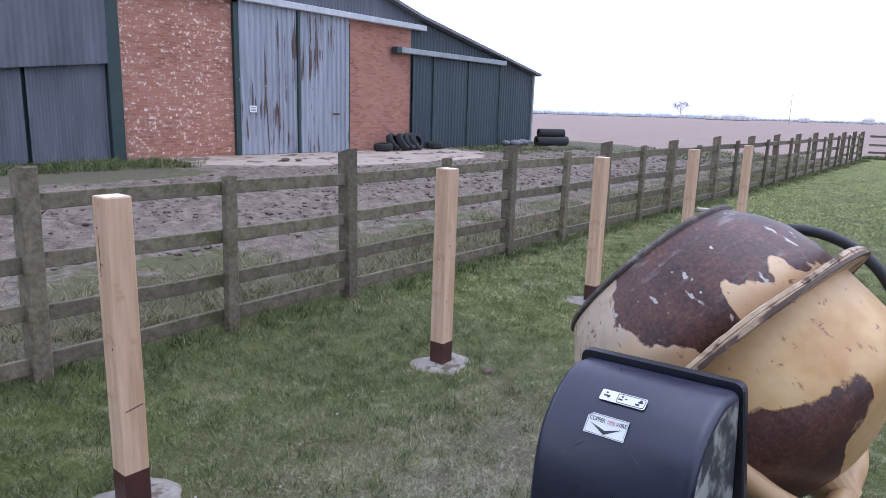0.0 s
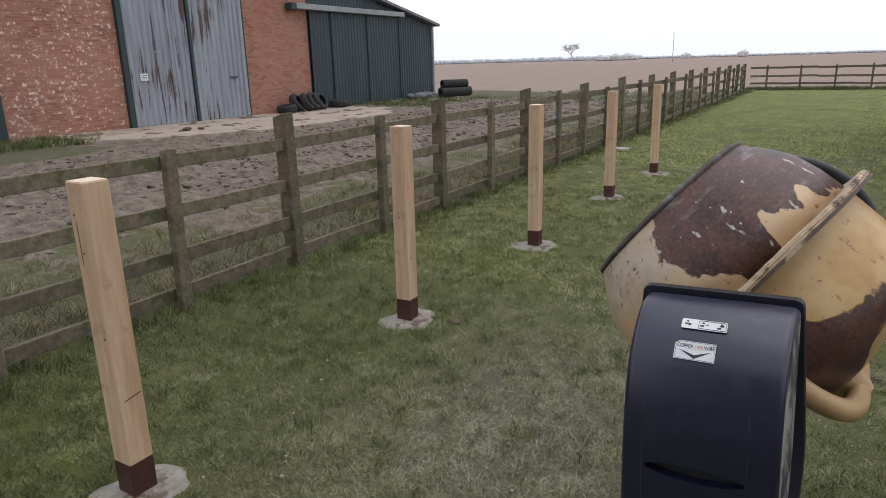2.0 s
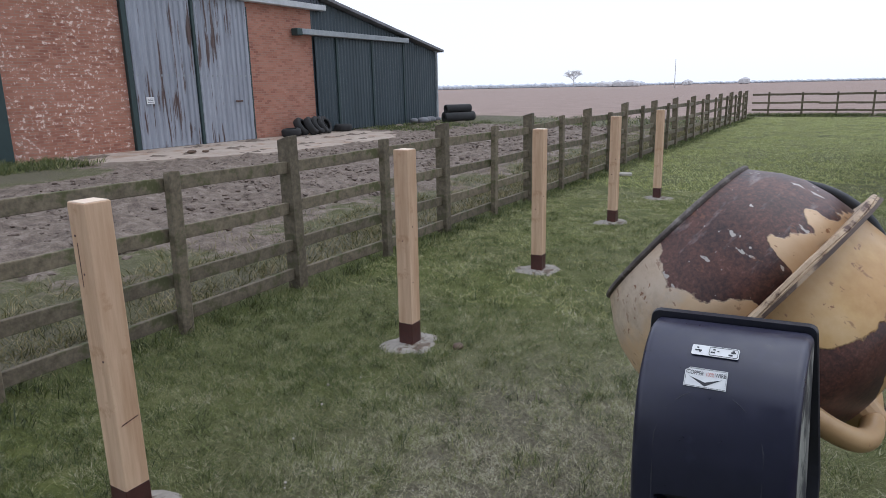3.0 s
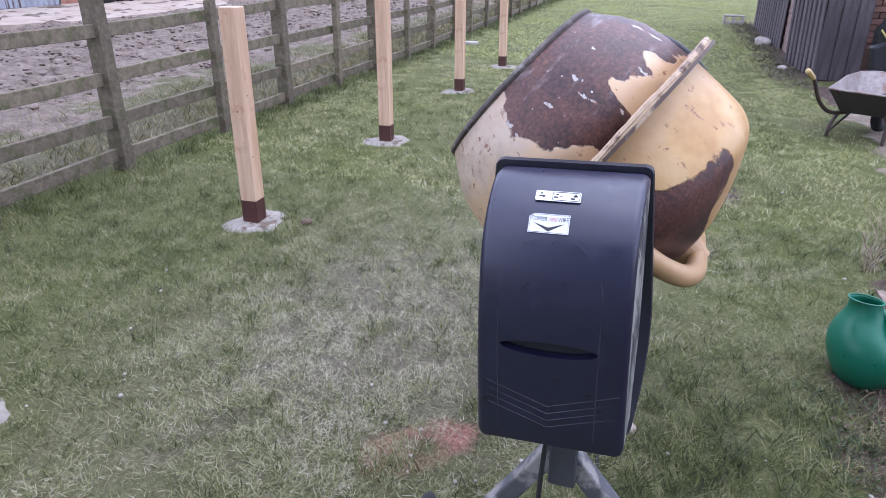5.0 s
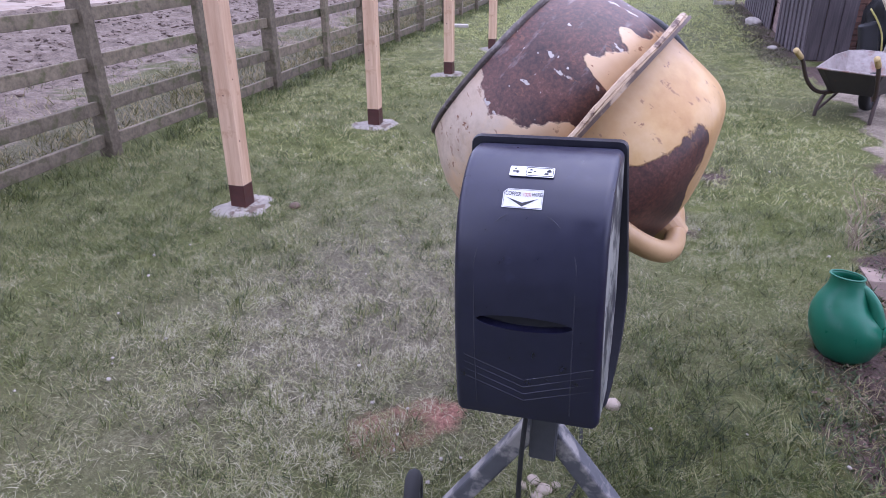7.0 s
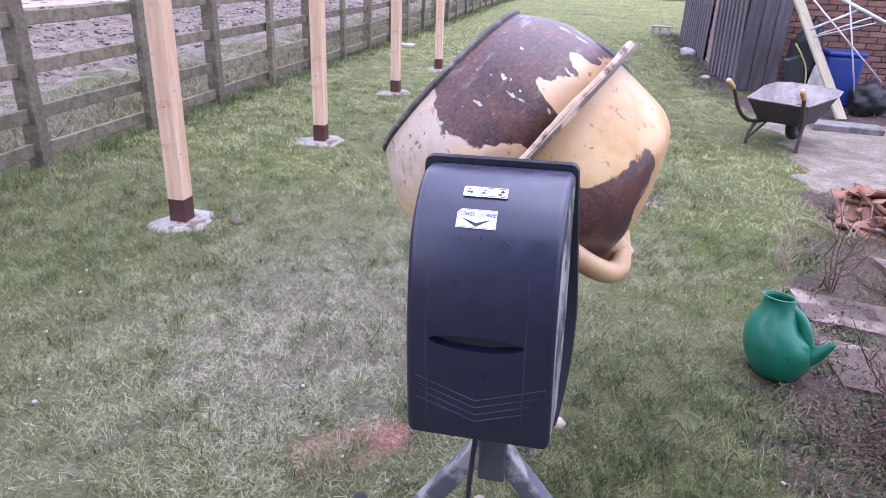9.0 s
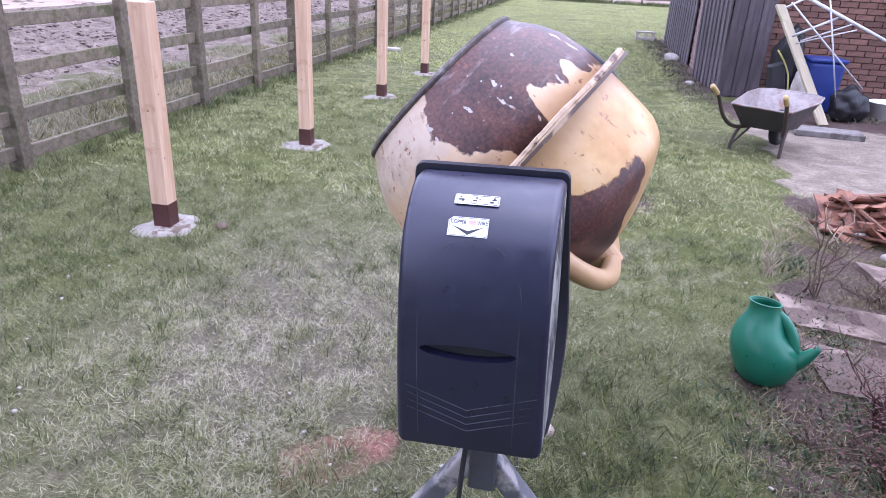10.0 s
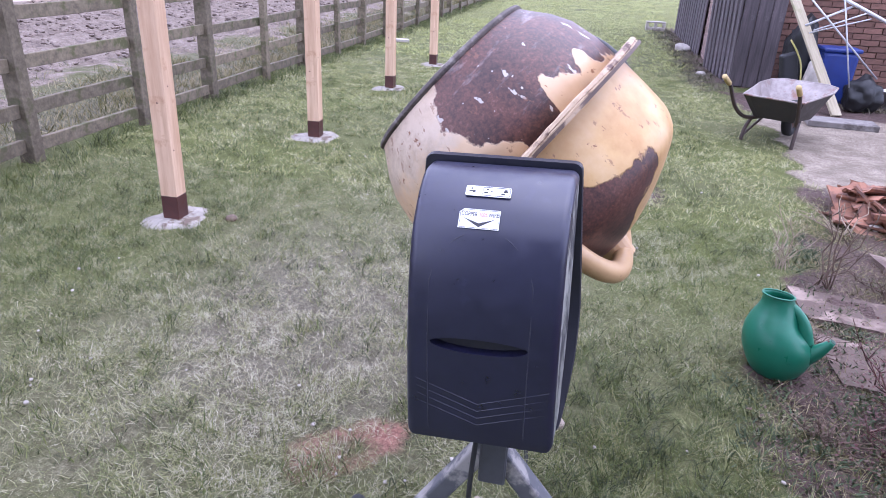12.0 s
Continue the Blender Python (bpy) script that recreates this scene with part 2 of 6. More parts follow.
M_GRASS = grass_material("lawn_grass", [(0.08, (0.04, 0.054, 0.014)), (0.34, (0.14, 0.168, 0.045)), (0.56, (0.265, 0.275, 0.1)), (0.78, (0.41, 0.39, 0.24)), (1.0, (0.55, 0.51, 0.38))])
# lawn further off: haze over it is put into these lighter blade colours
M_MIDLAWN = grass_material("mid_lawn_haze_tone", [(0.05, (0.105, 0.125, 0.035)), (0.34, (0.25, 0.275, 0.085)), (0.56, (0.4, 0.4, 0.16)), (0.78, (0.54, 0.51, 0.31)), (1.0, (0.64, 0.61, 0.45))])
M_HAZELAWN = grass_material("far_lawn_haze_tone", [(0.2, (0.35, 0.37, 0.125)), (0.5, (0.43, 0.45, 0.17)), (0.75, (0.5, 0.51, 0.22)), (1.0, (0.55, 0.56, 0.28))], False)
M_LUSH = grass_material("lush_grass", [(0.15, (0.022, 0.033, 0.008)), (0.45, (0.075, 0.1, 0.023)), (0.7, (0.17, 0.19, 0.055)), (1.0, (0.38, 0.36, 0.19))], False)
M_ROUGHGRASS = grass_material("rough_grass", [(0.25, (0.05, 0.055, 0.012)), (0.5, (0.135, 0.125, 0.036)), (0.7, (0.27, 0.225, 0.105)), (0.9, (0.4, 0.335, 0.19))], False)


def ground_material():
    m, t, b = nodes_of("ground_surface")
    v = coords(t, "World")
    fine, mid, big = noise_of(t, v, 45, 6), noise_of(t, v, 5, 6, 0.65), noise_of(t, v, 0.5, 4)
    thatch = calc(t, "ADD", calc(t, "MULTIPLY", noise_of(t, v, 210, 3, 0.7), 0.62), calc(t, "MULTIPLY", fine, 0.38))

    def zone(name, width=0.25):
        a = t.nodes.new("ShaderNodeAttribute")
        a.attribute_name = name
        return ramp(t, calc(t, "ADD", a.outputs["Fac"], calc(t, "MULTIPLY", calc(t, "SUBTRACT", mid, 0.5), 0.9)), [(0.5 - width / 2, (0, 0, 0)), (0.5 + width / 2, (1, 1, 1))])

    lawn = ramp(t, calc(t, "ADD", calc(t, "MULTIPLY", thatch, 0.65), calc(t, "MULTIPLY", mid, 0.35)), [(0.3, (0.026, 0.032, 0.008)), (0.5, (0.085, 0.098, 0.022)), (0.62, (0.165, 0.17, 0.052)), (0.75, (0.27, 0.25, 0.13))])
    straw = ramp(t, thatch, [(0.36, (0.03, 0.026, 0.016)), (0.52, (0.13, 0.115, 0.075)), (0.75, (0.34, 0.31, 0.23))])
    mud = ramp(t, calc(t, "ADD", calc(t, "MULTIPLY", fine, 0.4), calc(t, "MULTIPLY", mid, 0.6)), [(0.32, (0.05, 0.037, 0.029)), (0.5, (0.175, 0.137, 0.11)), (0.68, (0.32, 0.268, 0.22))])
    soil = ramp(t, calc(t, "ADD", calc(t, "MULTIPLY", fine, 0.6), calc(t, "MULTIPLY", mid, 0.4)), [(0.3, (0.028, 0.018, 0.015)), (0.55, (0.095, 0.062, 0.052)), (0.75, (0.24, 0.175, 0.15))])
    gravel = ramp(t, calc(t, "ADD", calc(t, "MULTIPLY", thatch, 0.7), calc(t, "MULTIPLY", mid, 0.3)), [(0.36, (0.085, 0.065, 0.045)), (0.5, (0.23, 0.188, 0.142)), (0.62, (0.42, 0.36, 0.28))])
    field = ramp(t, calc(t, "ADD", calc(t, "MULTIPLY", big, 0.5), calc(t, "MULTIPLY", mid, 0.5)), [(0.3, (0.225, 0.16, 0.132)), (0.55, (0.3, 0.222, 0.187)), (0.75, (0.37, 0.29, 0.25))])
    spill = ramp(t, thatch, [(0.36, (0.06, 0.03, 0.022)), (0.5, (0.25, 0.12, 0.088)), (0.66, (0.48, 0.26, 0.2))])
    col = mix(t, zone("worn", 0.9), lawn, straw)
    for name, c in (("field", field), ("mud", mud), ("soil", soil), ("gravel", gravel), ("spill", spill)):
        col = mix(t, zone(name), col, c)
    t.links.new(col, b.inputs["Base Color"])
    b.inputs["Roughness"].default_value = 0.9
    b.inputs["Specular IOR Level"].default_value = 0.25
    bump(t, b, calc(t, "ADD", calc(t, "ADD", fine, mid), calc(t, "MULTIPLY", thatch, 0.6)), 0.8, 0.02)
    return m


M_GROUND = ground_material()


def drum_material():
    """Yellow paint that has flaked off in large ragged patches, over dark rust, with cement splashes."""
    m, t, b = nodes_of("flaking_yellow_drum_paint")
    v = coords(t, "Object")
    fine, mid = noise_of(t, v, 40, 6), noise_of(t, v, 9, 6, 0.6)
    cells = t.nodes.new("ShaderNodeTexVoronoi")
    cells.inputs["Scale"].default_value = 20
    t.links.new(v, cells.inputs["Vector"])
    ragged = calc(t, "ADD", calc(t, "MULTIPLY", calc(t, "SUBTRACT", noise_of(t, v, 38, 3, 0.6), 0.5), 0.085), calc(t, "ADD", calc(t, "MULTIPLY", calc(t, "SUBTRACT", noise_of(t, v, 12, 6, 0.66), 0.5), 0.1), calc(t, "MULTIPLY", calc(t, "SUBTRACT", cells.outputs["Distance"], 0.45), 0.06)))
    rust = ramp(t, calc(t, "ADD", calc(t, "MULTIPLY", noise_of(t, v, 110, 4, 0.7), 0.55), calc(t, "MULTIPLY", mid, 0.45)), [(0.32, (0.022, 0.011, 0.011)), (0.46, (0.058, 0.026, 0.022)), (0.58, (0.12, 0.048, 0.034)), (0.7, (0.2, 0.11, 0.088)), (0.8, (0.3, 0.24, 0.22))])
    paint = ramp(t, mid, [(0.3, (0.46, 0.26, 0.085)), (0.5, (0.59, 0.375, 0.155)), (0.75, (0.67, 0.48, 0.26))])
    dirty = ramp(t, calc(t, "ADD", calc(t, "MULTIPLY", fine, 0.5), calc(t, "MULTIPLY", mid, 0.5)), [(0.3, (0.36, 0.26, 0.18)), (0.55, (0.58, 0.47, 0.36)), (0.8, (0.68, 0.59, 0.49))])

    def along_axis(direction):
        d = t.nodes.new("ShaderNodeVectorMath")
        d.operation = "DOT_PRODUCT"
        t.links.new(v, d.inputs[0])
        d.inputs[1].default_value = direction
        return d.outputs["Value"]

    s_pos = along_axis((0, 0, 1))
    turn_deg = calc(t, "MULTIPLY", calc(t, "ARCTAN2", along_axis(to_cam), along_axis(to_up)), 180 / math.pi)

    def edge_line(x, x_range, stops):
        """A broken line: the value at x, from (x, value) stops."""
        lo, hi = x_range
        return ramp(t, calc(t, "DIVIDE", calc(t, "SUBTRACT", x, lo), hi - lo), [((q - lo) / (hi - lo), (w, w, w)) for q, w in stops])

    def cutoff(inside):
        """1 where the value (metres inside the edge) is positive, with a ragged edge."""
        return ramp(t, calc(t, "ADD", calc(t, "ADD", inside, calc(t, "MULTIPLY", ragged, 0.5)), 0.5), [(0.4985, (0, 0, 0)), (0.5015, (1, 1, 1))])

    lower = calc(t, "MULTIPLY", edge_line(s_pos, (0.0, 0.26), CONE_LOWER), 100.0)
    bare_cone = cutoff(calc(t, "MULTIPLY", calc(t, "SUBTRACT", lower, turn_deg), 0.0052))
    kept = calc(t, "MULTIPLY", cutoff(calc(t, "SUBTRACT", s_pos, edge_line(turn_deg, (0.0, 60.0), CONE_KEPT))), calc(t, "GREATER_THAN", turn_deg, 2.0))
    bare_base = cutoff(calc(t, "SUBTRACT", s_pos, edge_line(turn_deg, (25.0, 110.0), BASE_BARE)))
    past = cutoff(calc(t, "SUBTRACT", edge_line(turn_deg, (25.0, 70.0), BASE_END), s_pos))
    is_cone = calc(t, "LESS_THAN", s_pos, 0.247)
    bare = calc(t, "ADD", calc(t, "MULTIPLY", bare_cone, is_cone), calc(t, "MULTIPLY", calc(t, "MULTIPLY", bare_base, past), calc(t, "SUBTRACT", 1.0, is_cone)))
    kept = calc(t, "MULTIPLY", kept, is_cone)
    grime = calc(t, "MULTIPLY", is_cone, ramp(t, calc(t, "ADD", s_pos, ragged), [(0.09, (1, 1, 1)), (0.16, (0, 0, 0))]))
    splash = ramp(t, noise_of(t, coords(t, "Object", (1.0, 1.0, 0.45)), 27, 4, 0.55), [(0.67, (0, 0, 0)), (0.68, (0.9, 0.9, 0.9))])
    spots = ramp(t, noise_of(t, v, 46, 4, 0.55), [(0.69, (0, 0, 0)), (0.705, (1, 1, 1))])
    chips = ramp(t, calc(t, "ADD", noise_of(t, v, 26, 5, 0.65), calc(t, "MULTIPLY", is_cone, 0.035)), [(0.655, (0, 0, 0)), (0.67, (1, 1, 1))])
    paint = mix(t, calc(t, "MULTIPLY", is_cone, 0.6), paint, (0.7, 0.53, 0.37))
    col = mix(t, grime, paint, dirty)
    col = mix(t, chips, col, (0.22, 0.1, 0.05))
    area = calc(t, "MULTIPLY", bare, calc(t, "SUBTRACT", 1.0, kept))
    col = mix(t, area, col, rust)
    on_cone = is_cone
    smear = calc(t, "MULTIPLY", ramp(t, noise_of(t, coords(t, "Object", (1, 1, 3.5)), 7, 6, 0.7), [(0.56, (0, 0, 0)), (0.75, (0.55, 0.55, 0.55))]), on_cone)
    col = mix(t, calc(t, "MULTIPLY", area, smear), col, (0.4, 0.36, 0.35))
    col = mix(t, calc(t, "MULTIPLY", on_cone, calc(t, "MULTIPLY", area, calc(t, "MAXIMUM", splash, spots))), col, (0.5, 0.455, 0.41))
    flecks = ramp(t, noise_of(t, coords(t, "Object", (1, 1, 0.5)), 42, 4, 0.62), [(0.635, (0, 0, 0)), (0.67, (1, 1, 1))])
    stained = ramp(t, noise_of(t, v, 5, 5, 0.6), [(0.42, (0, 0, 0)), (0.68, (0.45, 0.45, 0.45))])
    col = mix(t, calc(t, "MULTIPLY", stained, calc(t, "SUBTRACT", 1.0, area)), col, (0.42, 0.22, 0.085))
    col = mix(t, calc(t, "MULTIPLY", flecks, 0.6), col, (0.2, 0.085, 0.045))
    t.links.new(col, b.inputs["Base Color"])
    t.links.new(ramp(t, area, [(0, (0.4,) * 3), (1, (0.46,) * 3)]), b.inputs["Roughness"])
    bump(t, b, calc(t, "ADD", calc(t, "MULTIPLY", area, -0.6), calc(t, "MULTIPLY", fine, 0.25)), 0.6, 0.004)
    return m


def barn_brick_material(name, at):
    """Orange-red brickwork in thin courses, many faces spalled or white."""
    m, t, b = nodes_of(name)
    g = t.nodes.new("ShaderNodeNewGeometry")
    sep = t.nodes.new("ShaderNodeSeparateXYZ")
    t.links.new(g.outputs["Position"], sep.inputs[0])
    com = t.nodes.new("ShaderNodeCombineXYZ")
    t.links.new(sep.outputs["Y"], com.inputs[0])
    t.links.new(sep.outputs["Z"], com.inputs[1])
    br = t.nodes.new("ShaderNodeTexBrick")
    br.inputs["Scale"].default_value = 1.0
    br.inputs["Brick Width"].default_value, br.inputs["Row Height"].default_value = 0.225, 0.075
    br.inputs["Mortar Size"].default_value, br.inputs["Bias"].default_value = 0.006, 0.0
    br.inputs["Color1"].default_value, br.inputs["Color2"].default_value = (0, 0, 0, 1), (1, 1, 1, 1)
    br.inputs["Mortar"].default_value = (0.45, 0.45, 0.45, 1)
    t.links.new(com.outputs[0], br.inputs["Vector"])
    stain = noise_of(t, com.outputs[0], 0.9, 5)
    f = calc(t, "ADD", calc(t, "MULTIPLY", br.outputs["Color"], 0.3), calc(t, "MULTIPLY", stain, 0.7))
    col = ramp(t, f, [(0.2, (0.2, 0.078, 0.053)), (0.45, (0.33, 0.142, 0.094)), (0.8, (0.42, 0.21, 0.15))])
    col = mix(t, br.outputs["Fac"], col, (0.3, 0.2, 0.15))
    gate = noise_of(t, com.outputs[0], 1.3, 3)
    chip = noise_of(t, com.outputs[0], 9.0, 3, 0.75)
    pale = calc(t, "ADD", chip, calc(t, "MULTIPLY", calc(t, "SUBTRACT", gate, 0.5), 0.22))
    pale = calc(t, "ADD", pale, calc(t, "MULTIPLY", calc(t, "SUBTRACT", br.outputs["Color"], 0.5), 0.1))
    col = mix(t, ramp(t, pale, [(at, (0, 0, 0)), (at + 0.07, (0.9, 0.9, 0.9))]), col, (0.72, 0.58, 0.5))
    t.links.new(col, b.inputs["Base Color"])
    b.inputs["Roughness"].default_value = 0.9
    bump(t, b, calc(t, "SUBTRACT", calc(t, "MULTIPLY", stain, 0.3), br.outputs["Fac"]), 0.5, 0.008)
    return m


M_BARNBRICK = barn_brick_material("barn_brickwork_spalled", 0.575)
M_BARNBRICK_SOUND = barn_brick_material("barn_brickwork_sound", 0.72)


# ---- building helpers ----
def finish(bm, name, material, smooth=False):
    me = bpy.data.meshes.new(name)
    bmesh.ops.recalc_face_normals(bm, faces=bm.faces)
    bm.to_mesh(me)
    bm.free()
    for mat in material if isinstance(material, (list, tuple)) else [material]:
        me.materials.append(mat)
    if smooth:
        me.shade_smooth()
    return me


def part(name, bm, material, parent=None, label="", smooth=False, m=None):
    """One mesh object out of a bmesh (or a mesh), under its thing."""
    me = bm if isinstance(bm, bpy.types.Mesh) else finish(bm, name, material, smooth)
    ob = new(name, me)
    ob.parent = parent
    if m is not None:
        ob.matrix_basis = m
    return tagged(ob, label)


def thing(name, label, category, at=(0, 0, 0), group="", kind=""):
    ob = new(name)
    ob.location = at
    ob.empty_display_size = 0.1
    return tagged(ob, label, category, group, kind)


def box(sx, sy, sz, at=(0, 0, 0), bevel=0.0, seg=1, bm=None, m=None):
    bm = bm or bmesh.new()
    r = bmesh.ops.create_cube(bm, size=1)
    mm = (m or Matrix()) @ Matrix.Translation(at) @ Matrix.Diagonal((sx, sy, sz, 1))
    bmesh.ops.transform(bm, matrix=mm, verts=r["verts"])
    if bevel:
        es = list({e for v in r["verts"] for e in v.link_edges})
        bmesh.ops.bevel(bm, geom=es, offset=bevel, segments=seg, affect="EDGES", profile=0.5)
    return bm


def tube(points, radius, sides=10, bm=None, closed=False, caps=True, taper=None):
    """A round tube along points."""
    bm = bm or bmesh.new()
    pts = [Vector(p) for p in points]
    n = len(pts)
    rings, up = [], None
    for i, p in enumerate(pts):
        a = pts[(i - 1) % n] if closed or i else p
        c = pts[(i + 1) % n] if closed or i < n - 1 else p
        d = (c - a).normalized()
        if up is None:
            up = d.orthogonal().normalized()
        up = (up - d * up.dot(d)).normalized()
        side = d.cross(up)
        r = float(radius * (taper[i] if taper else 1))
        rings.append([bm.verts.new(p + r * (up * math.cos(2 * math.pi * k / sides) + side * math.sin(2 * math.pi * k / sides))) for k in range(sides)])
    for i in range(n if closed else n - 1):
        a, c = rings[i], rings[(i + 1) % n]
        for k in range(sides):
            bm.faces.new((a[k], a[(k + 1) % sides], c[(k + 1) % sides], c[k]))
    if caps and not closed:
        bm.faces.new(rings[0])
        bm.faces.new(rings[-1])
    return bm


def smooth_path(points, steps=6):
    """A Catmull-Rom line through points."""
    p = [Vector(q) for q in points]
    p = [2 * p[0] - p[1]] + p + [2 * p[-1] - p[-2]]
    out = []
    for i in range(1, len(p) - 2):
        for k in range(steps):
            t = k / steps
            a, b, c, d = p[i - 1:i + 3]
            out.append(0.5 * (2 * b + (c - a) * t + (2 * a - 5 * b + 4 * c - d) * t * t + (3 * b - a - 3 * c + d) * t ** 3))
    return out + [p[-2]]


def lathe(profile, sides=48, bm=None):
    """Turns (radius, height) pairs about z."""
    bm = bm or bmesh.new()
    rings = []
    for r, z in profile:
        if r < 1e-5:
            rings.append([bm.verts.new((0, 0, z))])
        else:
            rings.append([bm.verts.new((r * math.cos(2 * math.pi * k / sides), r * math.sin(2 * math.pi * k / sides), z)) for k in range(sides)])
    for a, c in zip(rings, rings[1:]):
        for k in range(sides):
            j = (k + 1) % sides
            if len(a) == len(c) == 1:
                continue
            if len(a) == 1:
                bm.faces.new((a[0], c[k], c[j]))
            elif len(c) == 1:
                bm.faces.new((a[k], a[j], c[0]))
            else:
                bm.faces.new((a[k], a[j], c[j], c[k]))
    return bm


def corrugated(width, height, pitch=0.076, depth=0.018, thick=0.004, top=None, box_rib=False):
    """A profiled sheet in the yz plane, y from 0 to width; top(y) gives a sloping upper edge."""
    bm = bmesh.new()
    n = max(4, int(width / pitch * 6))
    lo, hi = [], []
    for i in range(n + 1):
        y = width * i / n
        w = math.sin(2 * math.pi * y / pitch)
        x = depth * (max(-1, min(1, 2.2 * w)) if box_rib else w) / 2
        zt = top(y) if top else height
        lo.append((bm.verts.new((x, y, 0)), bm.verts.new((x - thick, y, 0))))
        hi.append((bm.verts.new((x, y, zt)), bm.verts.new((x - thick, y, zt))))
    for i in range(n):
        for s in (0, 1):
            bm.faces.new((lo[i][s], lo[i + 1][s], hi[i + 1][s], hi[i][s]))
        bm.faces.new((hi[i][0], hi[i + 1][0], hi[i + 1][1], hi[i][1]))
    return bm


def slab_shape(outline, thick, at=(0, 0, 0), bevel=0.0, seg=2):
    """A plate with the given outline in its xy plane."""
    bm = bmesh.new()
    f = bm.faces.new([bm.verts.new((x, y, 0)) for x, y in outline])
    r = bmesh.ops.extrude_face_region(bm, geom=[f])
    bmesh.ops.translate(bm, vec=(0, 0, thick), verts=[v for v in r["geom"] if isinstance(v, bmesh.types.BMVert)])
    if bevel:
        bmesh.ops.bevel(bm, geom=bm.edges[:], offset=bevel, segments=seg, affect="EDGES", profile=0.5)
    bmesh.ops.translate(bm, vec=at, verts=bm.verts)
    return bm


# ---- ground ----
def ground():
    def axis(lo, hi, step, far):
        dense = list(np.arange(lo, hi, step))
        out, d, a = [], step, dense[-1]
        while a < far:
            d *= 1.35
            a += d
            out.append(min(a, far))
        inn, d, a = [], step, lo
        while a > -far:
            d *= 1.35
            a -= d
            inn.append(max(a, -far))
        return np.array(inn[::-1] + dense + out)

    xs, ys = axis(-19, 4.5, 0.12, 2600), axis(-3, 37, 0.12, 2600)
    X, Y = np.meshgrid(xs, ys, indexing="ij")

    def step(a, lo, hi):
        return np.clip((a - lo) / (hi - lo), 0, 1)

    N = np.vectorize(lambda x, y, s: noise.noise((x * s, y * s, 3.1)))
    inside = (X > -19.2) & (X < 4.6) & (Y > -3.2) & (Y < 37.2)
    n1, n2 = np.zeros_like(X), np.zeros_like(X)
    n1[inside], n2[inside] = N(X[inside], Y[inside], 0.9), N(X[inside], Y[inside], 3.3)
    wob = 0.5 * n1
    mud = step(-X + 1.6 * n1 + 0.7 * n2, 4.6, 6.6) * step(19.5 + X, 0, 1) * step(27 - Y + 2 * wob - 0.25 * (X + 6), 0, 3)
    mud *= 1 - step(-X - 12.5 + wob, 0, 1.2) * step(9.8 - Y + wob, 0, 1.5)
    field = np.maximum(step(Y, 34.6, 36), step(-X, 30, 36))
    field = np.maximum(field, step(Y - 31 + wob, 0, 3) * step(-X, 4, 6))
    edge = np.interp(Y, [0, 1.75, 2.3, 3.05, 3.65, 4.5, 5.2, 6.2, 8, 9], [0.9, 0.86, 0.82, 1.12, 1.35, 1.65, 1.75, 1.95, 1.9, 1.8])
    soil = step(X - edge + 0.25 * n2, -0.12, 0.12) * step(9.5 - Y, 0, 0.4) * step(4.6 - X, 0, 0.4) * step(Y + 1.5, 0, 0.5)
    gravel = soil * step(Y - 5.0 + 0.3 * n1, 0, 0.4) * step(8.3 - Y + 0.3 * n1, 0, 0.5)
    # strip beside the shed: its shade goes into the ground as soil colour
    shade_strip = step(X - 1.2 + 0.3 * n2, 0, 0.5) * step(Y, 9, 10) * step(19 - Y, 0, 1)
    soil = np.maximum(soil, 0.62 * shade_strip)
    spot = lambda px, py, r, q=1.0: np.exp(-(((X - px) / r) ** 2 + ((Y - py) / (r * q)) ** 2))
    soil = np.maximum(soil, 0.7 * np.maximum(spot(0.62, 4.65, 0.2, 1.5), spot(0.4, 3.72, 0.2, 1.3)))
    strip = step(-X, 3.75, 4.1) * (1 - mud) * step(34 - Y, 0, 1) * step(X + 19, 0, 1)
    worn = np.clip(0.75 * strip + 0.95 * spot(-0.95, 2.2, 0.95, 1.2) + 0.3 * spot(-0.4, 3.9, 1.0, 1.3) + 0.35 * n1 + 0.15, 0, 1)
    spill = 0.8 * np.maximum(spot(-0.44, 1.74, 0.14, 1.0), spot(-0.6, 1.6, 0.17, 0.8))
    Z = 0.012 * n2 + 0.01 * n1
    n3 = np.zeros_like(X)
    n3[inside] = N(X[inside], Y[inside], 6.5)
    Z += mud * (0.075 * n2 + 0.06 * n1 + 0.05 * n3 + 0.05 * np.sin(X * 4.2 + 0.9 * Y * 0.15 + 1.3 * n1) * (0.4 + n1))
    Z += 0.02 * soil * n2 * (1 - gravel)
    Z[~inside] = 0
    Z += 0.25 * np.exp(-(((X + 15.5) / 3.2) ** 2 + ((Y - 30.5) / 2.5) ** 2))
    nx, ny = X.shape
    co = np.stack([X, Y, Z], -1).reshape(-1, 3)
    idx = np.arange(nx * ny).reshape(nx, ny)
    quads = np.stack([idx[:-1, :-1], idx[1:, :-1], idx[1:, 1:], idx[:-1, 1:]], -1).reshape(-1, 4)
    me = bpy.data.meshes.new("ground")
    me.from_pydata(co.tolist(), [], quads.tolist())
    for name, arr in (("mud", mud), ("field", field), ("soil", soil), ("gravel", gravel), ("worn", worn), ("spill", spill)):
        me.attributes.new(name, "FLOAT", "POINT").data.foreach_set("value", arr.reshape(-1).astype(np.float32))
    me.materials.append(M_GROUND)
    me.shade_smooth()
    return tagged(new("ground", me), "lawn, churned mud yard and brown field around the fence", "ground", kind="structure")


ground()

# ---- barn ----
BX = -17.5
barn = thing("barn", "large farm barn of orange brick and corrugated metal sheet", "barn", (BX, 0, 0))


